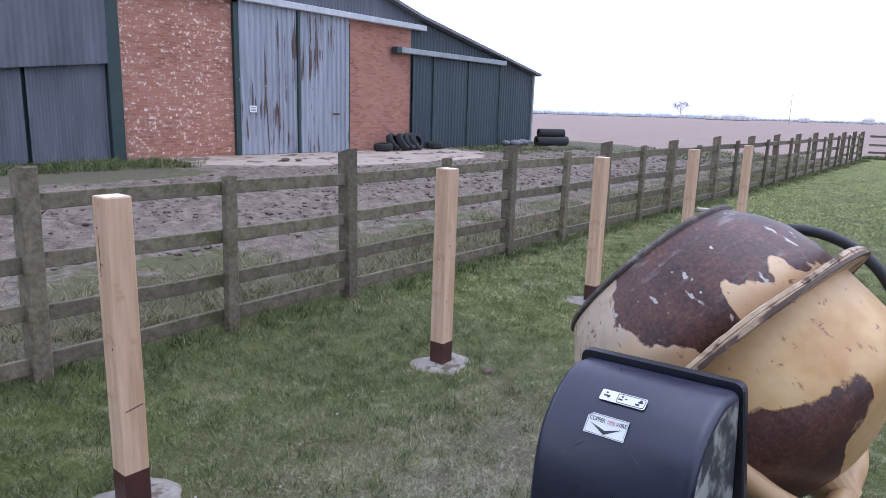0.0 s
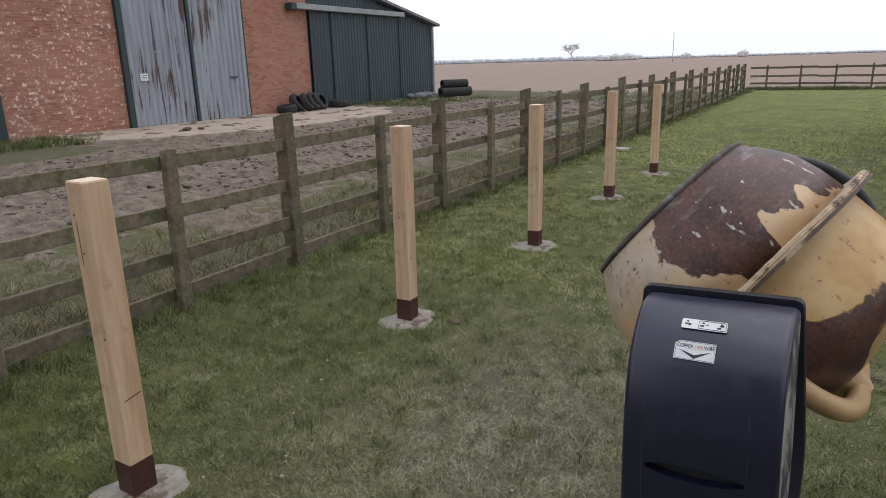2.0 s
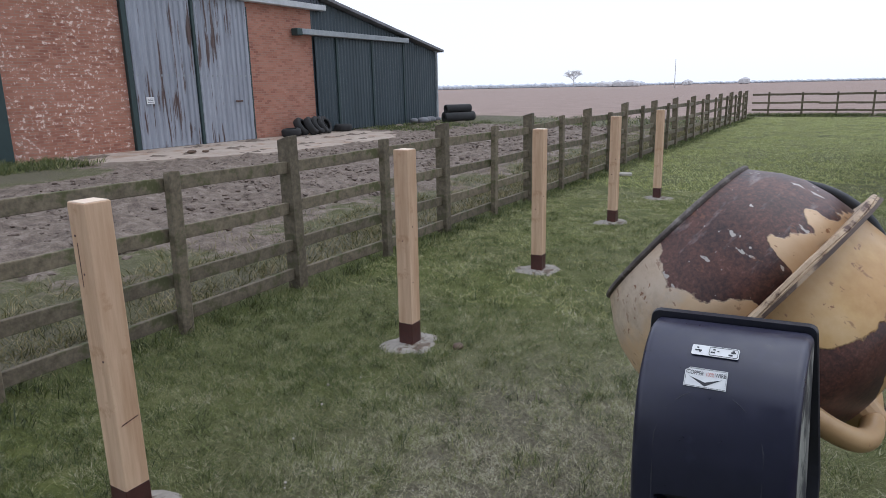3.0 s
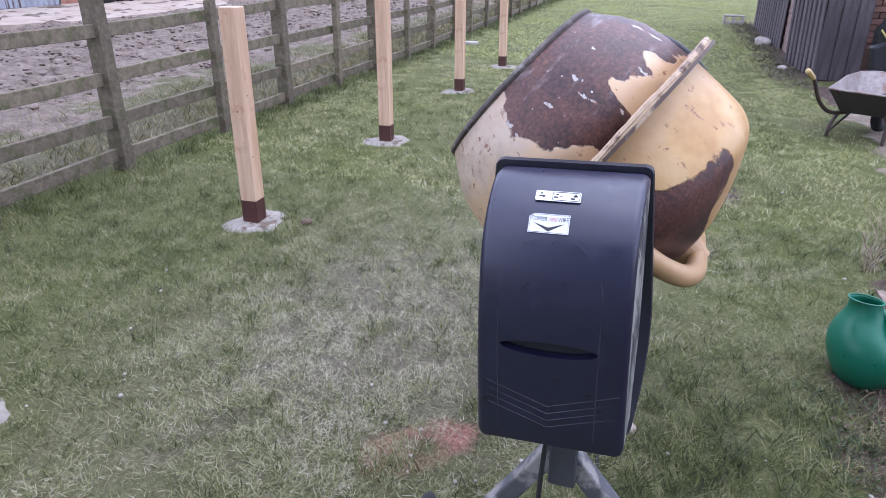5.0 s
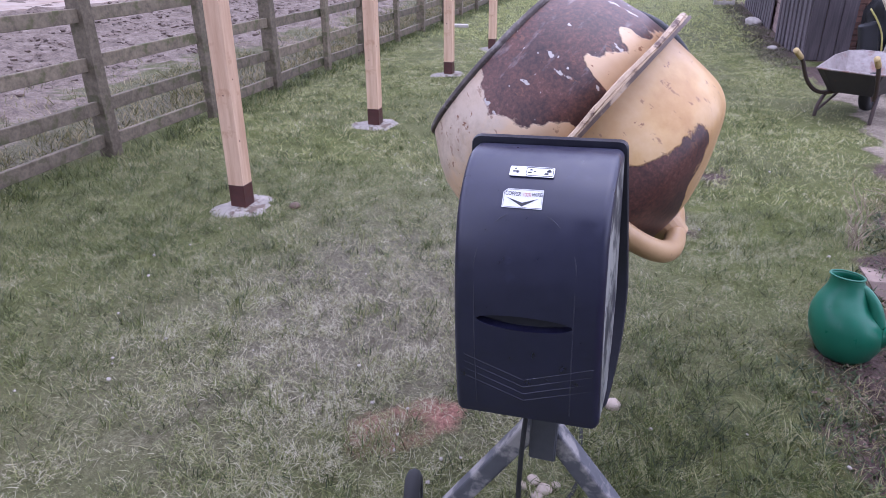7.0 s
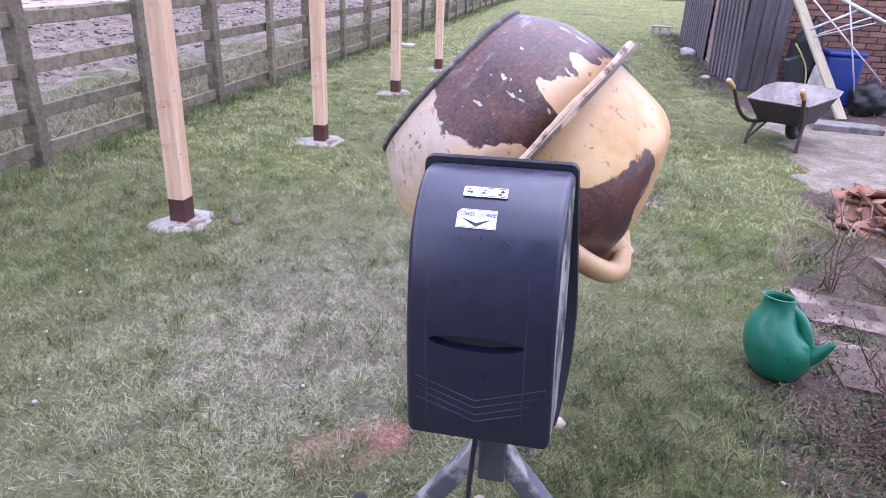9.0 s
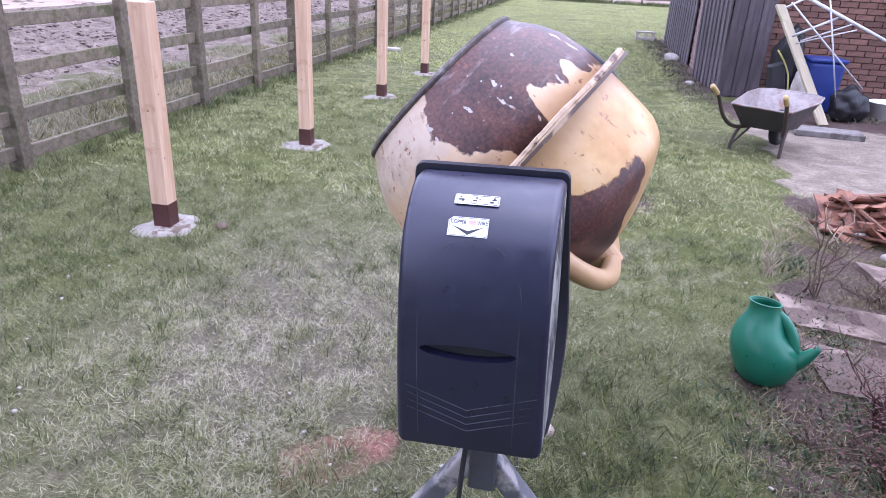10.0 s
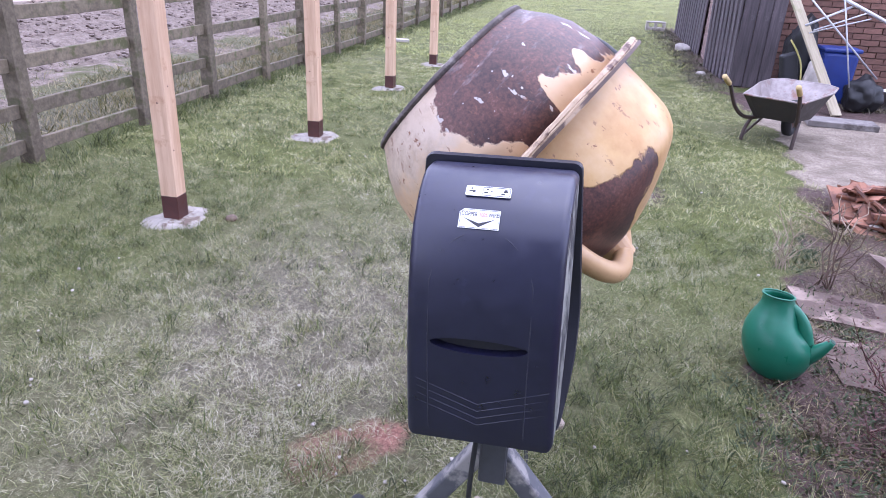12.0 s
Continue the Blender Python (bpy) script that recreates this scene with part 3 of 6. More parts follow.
def roof_z(y):
    """Height of the barn's roofline along its gable."""
    if y > 20.8:
        return 5.0 - (y - 20.8) * 0.185
    if y > 12:
        return 5.0 + (20.8 - y) * 0.25
    return 7.2 - (12 - y) * 0.25


def brick_panel(y0, y1, z1, mat, lab):
    part("brick_panel", box(0.25, y1 - y0, z1, (-0.125, (y0 + y1) / 2, z1 / 2)), mat, barn, lab)


brick_panel(8.95, 12.42, 4.62, M_BARNBRICK, "orange-red brickwork with many pale spalled bricks")
brick_panel(17.1, 20.35, 4.62, M_BARNBRICK_SOUND, "smooth orange-red brickwork")
part("steel_column", box(0.24, 0.34, 5.4, (0.03, 8.76, 2.7), 0.01), M_GREENPAINT, barn, "dark green steel column")
part("door_jamb", box(0.16, 0.16, 4.5, (0.04, 12.44, 2.25), 0.01), M_GREENPAINT, barn, "dark green door jamb")
part("door_jamb", box(0.1, 0.07, 4.4, (0.0, 17.08, 2.2), 0.01), M_GREENPAINT, barn)
for y0, y1 in ((12.54, 14.72), (14.84, 17.02)):
    leaf = part("sliding_door", corrugated(y1 - y0, 4.52, 0.2, 0.05, box_rib=True), M_ZINC, barn, "grey galvanised door sheet streaked with rust", m=Matrix.Translation((0.1, y0, 0.06)))
    part("door_rail", box(0.03, y1 - y0, 0.06, (-0.03, (y1 - y0) / 2, 2.1)), M_TRACK_DARK, leaf)
part("door_stile", box(0.08, 0.1, 4.5, (0.1, 14.78, 2.3), 0.006), M_GREENPAINT, barn, "dark centre stile")
part("door_bolt", box(0.05, 0.3, 0.05, (0.16, 16.35, 1.35), 0.01), M_RUST, barn, "rusty sliding bolt")
part("notice", box(0.006, 0.26, 0.2, (0.15, 12.95, 1.45)), M_WHITE, barn, "small white notice")
for k in range(3):
    part("notice_line", box(0.004, 0.18, 0.014, (0.156, 12.95, 1.4 + 0.045 * k)), M_RIDGE, barn)
part("door_track", box(0.28, 13.4, 0.2, (0.12, 14.3, 4.66), 0.015), M_TRACK, barn, "pale door track cover")
# gable sheeting above the track, following the roofline
part("gable_sheet", corrugated(12.1, 1, 0.15, 0.03, top=lambda y: roof_z(8.8 + y) - 4.6), M_SHEET_GREY, barn, "grey corrugated gable sheeting", m=Matrix.Translation((0.0, 8.8, 4.6)))
# side bay with two heights of sheeting
upper = corrugated(9.6, 1, 0.15, 0.03, top=lambda y: roof_z(-1 + y) - 2.5)
for v in upper.verts:  # its lower edge sags away from the column
    if v.co.z < 0.01:
        v.co.z -= min(0.5, 0.11 * (9.6 - v.co.y))
part("upper_sheet", upper, M_SHEET_GREY, barn, "weathered grey corrugated sheet", m=Matrix.Translation((0.16, -1, 2.5)))
for y0, y1 in ((-1, 3.0), (3.06, 6.6), (6.7, 8.58)):
    part("lower_sheet", corrugated(y1 - y0, 2.5, 0.08, 0.02), M_SHEET_GREY, barn, "blue-grey corrugated sheet", m=Matrix.Translation((0.0, y0, 0.02)))
# lean-to with green sliding doors
part("lean_to_sheet", corrugated(9.1, 1, 0.2, 0.035, box_rib=True, top=lambda y: roof_z(20.35 + y) - 0.05), M_GREENSHEET, barn, "dark green profiled sheet", m=Matrix.Translation((-0.02, 20.35, 0)))
for y0, y1 in ((20.4, 21.6), (21.72, 23.95), (24.08, 26.35)):
    leaf = part("green_door", corrugated(y1 - y0, 3.6, 0.2, 0.035, box_rib=True), M_GREENSHEET, barn, "dark green profiled sheet door", m=Matrix.Translation((0.1, y0, 0.08)))
    part("door_edge", box(0.07, 0.09, 3.6, (0.03, y1 - y0 + 0.03, 1.8), 0.005), M_GREENPAINT, leaf)
part("lean_to_track", box(0.26, 7.2, 0.2, (0.2, 23.0, 3.74), 0.015), M_TRACK_DARK, barn, "grey door track cover")
part("track_end", box(0.3, 0.3, 0.24, (0.2, 19.35, 3.72), 0.02), M_GREENPAINT, barn)
part("corner_trim", box(0.12, 0.12, 3.4, (0.02, 29.45, 1.7), 0.01), M_TRACK_DARK, barn)
# roof slopes and closing walls
for (y0, y1) in ((-6.0, 12.0), (12.0, 20.8), (20.8, 29.75)):
    z0, z1 = roof_z(y0 + 1e-6) if y0 < 12 else roof_z(y0 + 1e-6), roof_z(y1 - 1e-6)
    if y0 == 20.8:
        z0 = 5.0
    bm = bmesh.new()
    vs = [(0.3, y0, z0), (0.3, y1, z1), (-24, y1, z1), (-24, y0, z0)]
    lo = [bm.verts.new(v) for v in vs]
    hi = [bm.verts.new((x, y, z + 0.11)) for x, y, z in vs]
    bm.faces.new(lo), bm.faces.new(hi)
    for k in range(4):
        bm.faces.new((lo[k], lo[(k + 1) % 4], hi[(k + 1) % 4], hi[k]))
    part("roof_slope", bm, M_ROOF, barn, "grey fibre cement roof")
part("side_wall", box(23.6, 0.15, 3.3, (-12, 29.4, 1.65)), M_GREENSHEET, barn)
part("side_wall", box(23.6, 0.15, 2.6, (-12, -5.9, 1.3)), M_SHEET_GREY, barn)
# dark backing added inside, so that no sky shows through the sheet gaps
part("gap_backing", box(0.1, 9.6, 4.6, (-0.2, 3.8, 2.3)), M_GREENPAINT, barn)
part("back_wall", box(0.15, 35, 3.2, (-23.8, 11.8, 1.6)), M_SHEET_GREY, barn)
part("lower_sheet", corrugated(4.9, 2.6, 0.15, 0.03), M_SHEET_GREY, barn, m=Matrix.Translation((0, -5.9, 0.02)))

# concrete apron before the barn doors
ring = []
rnd = random.Random(4)
for x, y in ((-17.45, 10.2), (-15.2, 9.6), (-13.8, 11.2), (-12.9, 13.2), (-12.6, 16), (-12.8, 18.6), (-13.9, 20.6), (-15.4, 22.0), (-17.45, 21.6)):
    ring.append((x, y))
fine_ring = []
for (ax, ay), (bx, by) in zip(ring, ring[1:] + ring[:1]):
    for k in range(6):
        q = k / 6
        fine_ring.append((ax + (bx - ax) * q + (rnd.uniform(-0.12, 0.12) if ax > -17.4 or k else 0) * (ax > -17 or bx > -17), ay + (by - ay) * q + rnd.uniform(-0.1, 0.1)))
apron = new("concrete_apron", finish(slab_shape(fine_ring, 0.12, (0, 0, -0.07)), "concrete_apron", M_CONCRETE))
tagged(apron, "muddy pale concrete apron in front of the barn doors", "pavement", kind="structure")

# assumed house wall, unseen behind the walk, added to dim reflections and near lawn
tagged(new("wall_behind", finish(box(10, 0.3, 5.0, (3.6, -2.9, 2.5)), "wall_behind", M_TRACK_DARK)), "assumed plain grey rendered house wall, unseen behind the garden", "wall", kind="structure")

# ---- fence ----
def rough_post(w, d, h, seed, slope=0.03):
    r = random.Random(seed)
    bm = box(w, d, h, (0, 0, h / 2), 0.006)
    for v in bm.verts:
        if v.co.z > h * 0.9:
            v.co.z += slope * (v.co.x / w) + r.uniform(-0.004, 0.004)
        v.co.x += r.uniform(-0.003, 0.003)
        v.co.y += r.uniform(-0.003, 0.003)
    return bm


def rail_mesh(length, seed):
    r = random.Random(seed)
    bm = bmesh.new()
    n = 8
    rings = []
    for i in range(n + 1):
        y = length * (i / n - 0.5)
        dz, dx = 0.008 * math.sin(3 * i / n + seed) + r.uniform(-0.003, 0.003), r.uniform(-0.002, 0.002)
        rings.append([bm.verts.new((sx + dx, y, sz + dz)) for sx, sz in ((-0.019, -0.045), (0.015, -0.047), (0.019, -0.043), (0.019, 0.042), (0.015, 0.047), (-0.019, 0.045))])
    for a, c in zip(rings, rings[1:]):
        for k in range(6):
            bm.faces.new((a[k], a[(k + 1) % 6], c[(k + 1) % 6], c[k]))
    bm.faces.new(rings[0]), bm.faces.new(rings[-1])
    return finish(bm, "rail", M_FENCE)


FX, BAY = -3.7, 2.43
fence = thing("fence", "weathered grey post and rail timber fence with four rails", "fence", (FX, 0, 0))
big_posts = [finish(rough_post(0.13, 0.1, 1.5, s), "post", M_FENCE) for s in range(4)]
small_posts = [finish(rough_post(0.07, 0.085, 1.4, s + 9, 0.01), "post", M_FENCE) for s in range(3)]
rails = [rail_mesh(BAY + 0.02, s) for s in range(5)]
rr = random.Random(12)
posts_y = [1.52 - 2 * BAY + BAY * k for k in range(16)]
for k, y in enumerate(posts_y):
    part("post", big_posts[k % 4], None, fence, m=pose(0, y, -0.28 + rr.uniform(-0.015, 0.02), rr.uniform(-1, 1), rr.uniform(-1.2, 1.2), rr.uniform(-2, 2)))
    if k < len(posts_y) - 1:
        part("intermediate_post", small_posts[k % 3], None, fence, m=pose(0.045, y + BAY / 2 + rr.uniform(-0.03, 0.05), -0.28 + rr.uniform(-0.02, 0.03), rr.uniform(-1, 1), rr.uniform(-1, 1), 0))
        for j, z in enumerate((1.018, 0.68, 0.382, 0.108)):
            part("rail", rails[(k * 3 + j) % 5], None, fence, m=pose(-0.012 if (k + j) % 2 else 0.0, y + BAY / 2, z + rr.uniform(-0.012, 0.012), rr.uniform(-0.35, 0.35), 0, 0))
end_fence = thing("fence", "weathered post and rail fence across the end of the lawn", "fence", (FX, 35.6, 0))
for k in range(11):
    part("post", small_posts[k % 3], None, end_fence, m=pose(0.7 + 1.4 * k, 0, -0.3 + rr.uniform(-0.03, 0.03), 0, rr.uniform(-1, 1), 90))
    for z in (1.0, 0.62, 0.28):
        part("rail", rails[k % 5], None, end_fence, m=pose(0.7 + 1.4 * k, -0.05, z + rr.uniform(-0.01, 0.01), 0, 0, 90) @ Matrix.Diagonal((1, 1.4 / BAY, 1, 1)))

# ---- new timber posts ----
def timber_post(x, y, turn, seed):
    r = random.Random(seed)
    t = thing("timber_post", "new sawn softwood post with dark red foot in cement pad", "post", (x, y, 0), "new timber posts")
    t.rotation_euler = (radians(r.uniform(-0.3, 0.3)), radians(r.uniform(-0.3, 0.3)), radians(turn))
    part("shaft", box(0.1, 0.1, 1.09, (0, 0, 0.15 + 0.545), 0.004, 2), M_TIMBER, t)
    part("end_grain", box(0.092, 0.092, 0.004, (0, 0, 1.2405)), M_TIMBER_END, t, "pale sawn end")
    part("foot", box(0.101, 0.101, 0.2, (0, 0, 0.055), 0.003, 1), M_BOOT, t, "dark red-brown painted foot")
    for k in range(3):
        kn = lathe([(0, 0.0012), (0.004, 0.001), (0.0055, -0.001)], 10)
        side = r.choice((0, 1))
        mm = pose(r.uniform(-0.03, 0.03), -0.05, r.uniform(0.4, 1.15), 90) if side else pose(0.05, r.uniform(-0.03, 0.03), r.uniform(0.4, 1.15), 0, 90)
        part("knot", kn, M_BOOT, t, m=mm)
    pad = bmesh.new()
    n = 26
    ph = [r.uniform(0, 6) for _ in range(3)]
    top, low, mid = [], [], pad.verts.new((0, 0, 0.02))
    for k in range(n):
        a = 2 * math.pi * k / n
        rad = 0.195 + 0.03 * math.sin(2 * a + ph[0]) + 0.025 * math.sin(3 * a + ph[1]) + r.uniform(-0.02, 0.02)
        top.append(pad.verts.new((0.8 * rad * math.cos(a), 0.8 * rad * math.sin(a), 0.014)))
        low.append(pad.verts.new((rad * math.cos(a), rad * math.sin(a), -0.01)))
    for k in range(n):
        j = (k + 1) % n
        pad.faces.new((mid, top[k], top[j]))
        pad.faces.new((top[k], low[k], low[j], top[j]))
    part("cement_pad", pad, M_CEMENT, t, "rough grey cement pad", True)
    return t


for k, (x, y) in enumerate(((-2.115, 1.255), (-2.16, 3.285), (-2.11, 5.3), (-2.15, 7.69), (-2.09, 9.66))):
    tp0 = timber_post(x, y, (-1, 0.5, 2, -1, 1)[k], k)
    if k == 0:
        part("saw_mark", box(0.0012, 0.07, 0.004, (0.0503, 0.005, 0.0), 0, m=pose(0, 0, 0.42, 12)), M_BOOT, tp0, "dark saw mark")
        part("crack", box(0.003, 0.0012, 0.16, (-0.02, -0.0503, 1.02)), M_BOOT, tp0, "thin drying crack")

# ---- concrete mixer ----
mixer = thing("concrete_mixer", "worn yellow electric concrete mixer with a black motor housing", "concrete mixer", (-0.04, 1.45, 0))
MX = Matrix.Translation((0.04, -1.45, 0))  # world to mixer
RIM = Vector((-0.2443, 1.68, 1.203))
AXIS = Vector((0.7614, -0.0668, -0.6448)).normalized()
FLANGE_AXIS = Vector((0.789, -0.0908, -0.6077)).normalized()
DRUM = Matrix.Translation(RIM) @ AXIS.to_track_quat("Z", "Y").to_matrix().to_4x4()
prof = [(0.233, 0.0), (0.247, 0.02), (0.281, 0.068), (0.304, 0.115), (0.318, 0.18), (0.323, 0.244)]
base = [(0.325, 0.25), (0.327, 0.33), (0.327, 0.39), (0.322, 0.425), (0.304, 0.46), (0.262, 0.492), (0.175, 0.54), (0.09, 0.572), (0.0, 0.58)]
# frame of the drum: z along its axis to the base; find its sides as seen from above and front
D3 = DRUM.to_3x3()
up_side = Vector((0.6463, 0, 0.7631))
to_up = D3.inverted() @ (up_side - AXIS * up_side.dot(AXIS)).normalized()
to_cam = Vector((0, 0, 1)).cross(to_up)
to_cam = to_cam if (D3 @ to_cam).y < 0 else -to_cam


# where the paint has flaked: along the axis (m), round it from the top (degrees / 100 or degrees)
CONE_LOWER = [(0.0, 0.85), (0.045, 0.9), (0.09, 0.915), (0.12, 0.88), (0.14, 0.845), (0.165, 0.83), (0.19, 0.775), (0.2, 0.745), (0.24, 0.705)]
CONE_KEPT = [(0.0, 0.25), (8.0, 0.23), (20.0, 0.222), (24.0, 0.2), (27.0, 0.157), (31.0, 0.175), (35.5, 0.203), (40.0, 0.195), (43.0, 0.172), (46.5, 0.174), (48.0, 0.157), (50.0, 0.157), (53.0, 0.2), (55.0, 0.24), (58.0, 0.3)]
BASE_BARE = [(25.0, 0.6), (32.0, 0.53), (33.5, 0.455), (36.5, 0.434), (43.5, 0.424), (46.0, 0.409), (48.5, 0.42), (54.0, 0.432), (58.0, 0.42), (63.0, 0.407), (70.0, 0.38), (90.0, 0.34), (110.0, 0.3)]
BASE_END = [(25.0, 0.46), (33.0, 0.468), (38.0, 0.487), (44.0, 0.505), (49.0, 0.525), (56.0, 0.6), (62.0, 0.65)]
M_DRUM = drum_material()


base = [(p.x, p.z) for p in smooth_path([(r, 0, z) for r, z in base], 3)]


def shell(profile, thick=0.004):
    return profile + [(max(0.0, r - thick), z - (thick if r < 0.2 else 0)) for r, z in reversed(profile)]


cone_bm = lathe(shell(prof), 72)
drum = part("drum", lathe(shell(base), 72), M_DRUM, mixer, "yellow painted drum base with flaking rust", True, MX @ DRUM)
part("drum_cone", cone_bm, M_DRUM, mixer, "rusty mouth cone with flaking yellow paint and cement splashes", True, MX @ DRUM)
lip = [(0.233 + 0.0085 * math.cos(a), 0.0085 * math.sin(a)) for a in np.linspace(0, 2 * math.pi, 9)]
part("mouth_lip", lathe(lip, 72), M_LIP, mixer, "rolled lip caked with grey cement", True, MX @ DRUM)
rng = random.Random(8)
ringbm = lathe([(0.318, -0.010), (0.374, -0.010), (0.3785, -0.008), (0.38, -0.001), (0.3775, 0.001), (0.38, 0.003), (0.3785, 0.009), (0.374, 0.011), (0.318, 0.011), (0.318, -0.010)], 120)
for v in ringbm.verts:  # the rim is dented and worn
    a = math.atan2(v.co.y, v.co.x)
    if v.co.xy.length > 0.36:
        v.co.z += 0.0022 * math.sin(7 * a) + rng.uniform(-0.0008, 0.0008)
        v.co.xy *= 1 + 0.004 * math.sin(11 * a + 1) + rng.uniform(-0.002, 0.002)
FLANGE = Matrix.Translation(RIM + AXIS * 0.266) @ FLANGE_AXIS.to_track_quat("Z", "Y").to_matrix().to_4x4()
ring = part("ring_flange", ringbm, surface("worn_flange_paint", (0.34, 0.23, 0.14), (0.6, 0.46, 0.31), 30, 0.6, 0.8, patch=(0.085, 0.04, 0.026), patch_scale=24, patch_at=0.55), mixer, "worn ring flange, paint rubbed to bare metal", False, MX @ FLANGE)
part("flange_edge", lathe([(0.37, 0.0125), (0.3815, 0.0125), (0.3825, 0.005), (0.3795, 0.0045), (0.37, 0.0125)], 120), surface("rubbed_flange_edge", (0.05, 0.028, 0.02), (0.13, 0.085, 0.06), 30, 0.6, 0.6, patch=(0.4, 0.29, 0.19), patch_scale=14, patch_at=0.57), ring, "bare rusty outer edge of the flange")
for k in range(3):
    a = 2 * math.pi * k / 3
    blade = box(0.09, 0.012, 0.3, (0, 0, 0), 0.003)
    part("paddle", blade, M_RUST, drum, m=pose(0.24 * math.cos(a), 0.24 * math.sin(a), 0.25, 0, 0, math.degrees(a)) @ pose(0, 0, 0, 18, 0, 0))


def along(s, y):
    p = RIM + AXIS * s
    return (p.x + 0.03, y - 1.45, p.z + 0.023)


yoke = smooth_path([along(0.3, 1.33), along(0.42, 1.335), along(0.52, 1.37), along(0.6, 1.45), along(0.635, 1.56), along(0.64, 1.7), along(0.635, 1.82), along(0.6, 1.93), along(0.52, 2.0), along(0.3, 2.03)], 5)
part("yoke", tube(yoke, 0.026, 16), M_YELLOW, mixer, "yellow tubular yoke", True)
part("pivot_plate", lathe([(0, 0), (0.05, 0), (0.05, 0.06), (0, 0.06)], 20), M_YELLOW, mixer, "", False, Matrix.Translation(along(0.3, 1.3)) @ pose(0, 0, 0, -90))
part("bearing", lathe([(0, 0), (0.05, 0), (0.04, 0.06), (0, 0.06)], 20), M_YELLOW, mixer, "", False, MX @ DRUM @ Matrix.Translation((0, 0, 0.573)))
wheel = part("tilt_wheel", tube([(0.26 * math.cos(a), 0, 0.26 * math.sin(a)) for a in np.linspace(0, 2 * math.pi, 49)[:-1]], 0.015, 10, closed=True), M_BLACKTUBE, mixer, "black tubular tilting wheel", True, Matrix.Translation((0.04, 0.68, 1.03)))
for k in range(3):
    a = 2 * math.pi * k / 3 + 0.3
    part("spoke", tube([(0, 0, 0), (0.26 * math.cos(a), 0, 0.26 * math.sin(a))], 0.009, 8), M_BLACKTUBE, wheel)
part("hub", lathe([(0, -0.06), (0.04, -0.06), (0.04, 0.03), (0, 0.03)], 16), M_BLACKTUBE, wheel, m=pose(0, 0, 0, 90))

# motor housing
HL, HR = -0.178 + 0.04, 0.094 + 0.04
hp = [(1.218, 1.135), (1.16, 1.139), (1.115, 1.126), (1.07, 1.098), (1.035, 1.056), (1.014, 0.99), (1.004, 0.9), (1.004, 0.8), (1.012, 0.7), (1.02, 0.645), (1.218, 0.64)]


def front_y(z):
    """Depth of the housing's front at height z, in the mixer's frame."""
    zs = [q[1] for q in hp[1:-1]][::-1]
    return float(np.interp(z, zs, [q[0] for q in hp[1:-1]][::-1])) - 1.45


hb = bmesh.new()
dense = smooth_path([(0, y - 1.45, z) for y, z in hp[:-1]], 4)
prof_pts = [(p.y, p.z) for p in dense] + [(hp[-1][0] - 1.45, hp[-1][1])]
fa = hb.faces.new([hb.verts.new((HL, y, z)) for y, z in prof_pts])
ex = bmesh.ops.extrude_face_region(hb, geom=[fa])
bmesh.ops.translate(hb, vec=(HR - HL, 0, 0), verts=[v for v in ex["geom"] if isinstance(v, bmesh.types.BMVert)])
side_edges = [e for e in hb.edges if abs(e.verts[0].co.x - e.verts[1].co.x) < 1e-6 and not (e.verts[0].co.y > -0.235 and e.verts[1].co.y > -0.235)]
bmesh.ops.bevel(hb, geom=side_edges, offset=0.02, segments=5, affect="EDGES", profile=0.5, clamp_overlap=True)
for v in hb.verts:  # the cover narrows a little to its front
    v.co.x = -0.002 + (v.co.x + 0.002) * (0.965 + 0.075 * min(1.0, max(0.0, (v.co.y + 0.45) / 0.22))) * (1 + 0.055 * min(1.0, max(0.0, (1.1 - v.co.z) / 0.45)))
cover = finish(hb, "motor_cover", M_PLASTIC)
cover_ob = new("motor_cover", cover)
# finger slot cut into the front
lens = [(0.087 * math.cos(a), (0.017 if math.sin(a) < 0 else 0.012) * math.sin(a)) for a in np.linspace(0, 2 * math.pi, 41)[:-1]]
cutter = new("cutter", finish(slab_shape(lens, 0.08), "cutter", M_DARK))
cutter.matrix_world = pose(-0.046 + 0.04, front_y(0.867) + 0.03, 0.867, 88, 0, 0)
cut = cover_ob.modifiers.new("slot", "BOOLEAN")
cut.operation, cut.object, cut.solver = "DIFFERENCE", cutter, "EXACT"
bpy.context.view_layer.update()
cut_mesh = bpy.data.meshes.new_from_object(cover_ob.evaluated_get(bpy.context.evaluated_depsgraph_get()))
bpy.data.objects.remove(cover_ob)
bpy.data.objects.remove(cutter)
cut_mesh.name = "motor_cover"
cut_mesh.materials.append(M_PALESIDE)
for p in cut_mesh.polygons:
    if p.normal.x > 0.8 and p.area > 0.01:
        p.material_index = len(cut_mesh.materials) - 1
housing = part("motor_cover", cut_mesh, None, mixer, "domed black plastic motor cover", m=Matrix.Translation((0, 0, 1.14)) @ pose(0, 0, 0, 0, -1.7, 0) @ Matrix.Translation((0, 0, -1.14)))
cut_mesh.shade_smooth()
cut_mesh.set_sharp_from_angle(angle=radians(35))
part("slot_back", slab_shape([(x * 1.05, y * 1.3) for x, y in lens], 0.004), M_DARK, housing, "", m=pose(-0.006, front_y(0.867) + 0.026, 0.867, 90, 0, 0))


def round_rect(w, h, r, n=6):
    out = []
    for cx, cy, a0 in ((w / 2 - r, h / 2 - r, 0), (-w / 2 + r, h / 2 - r, 90), (-w / 2 + r, -h / 2 + r, 180), (w / 2 - r, -h / 2 + r, 270)):
        out += [(cx + r * math.cos(radians(a0 + 90 * k / n)), cy + r * math.sin(radians(a0 + 90 * k / n))) for k in range(n + 1)]
    return out


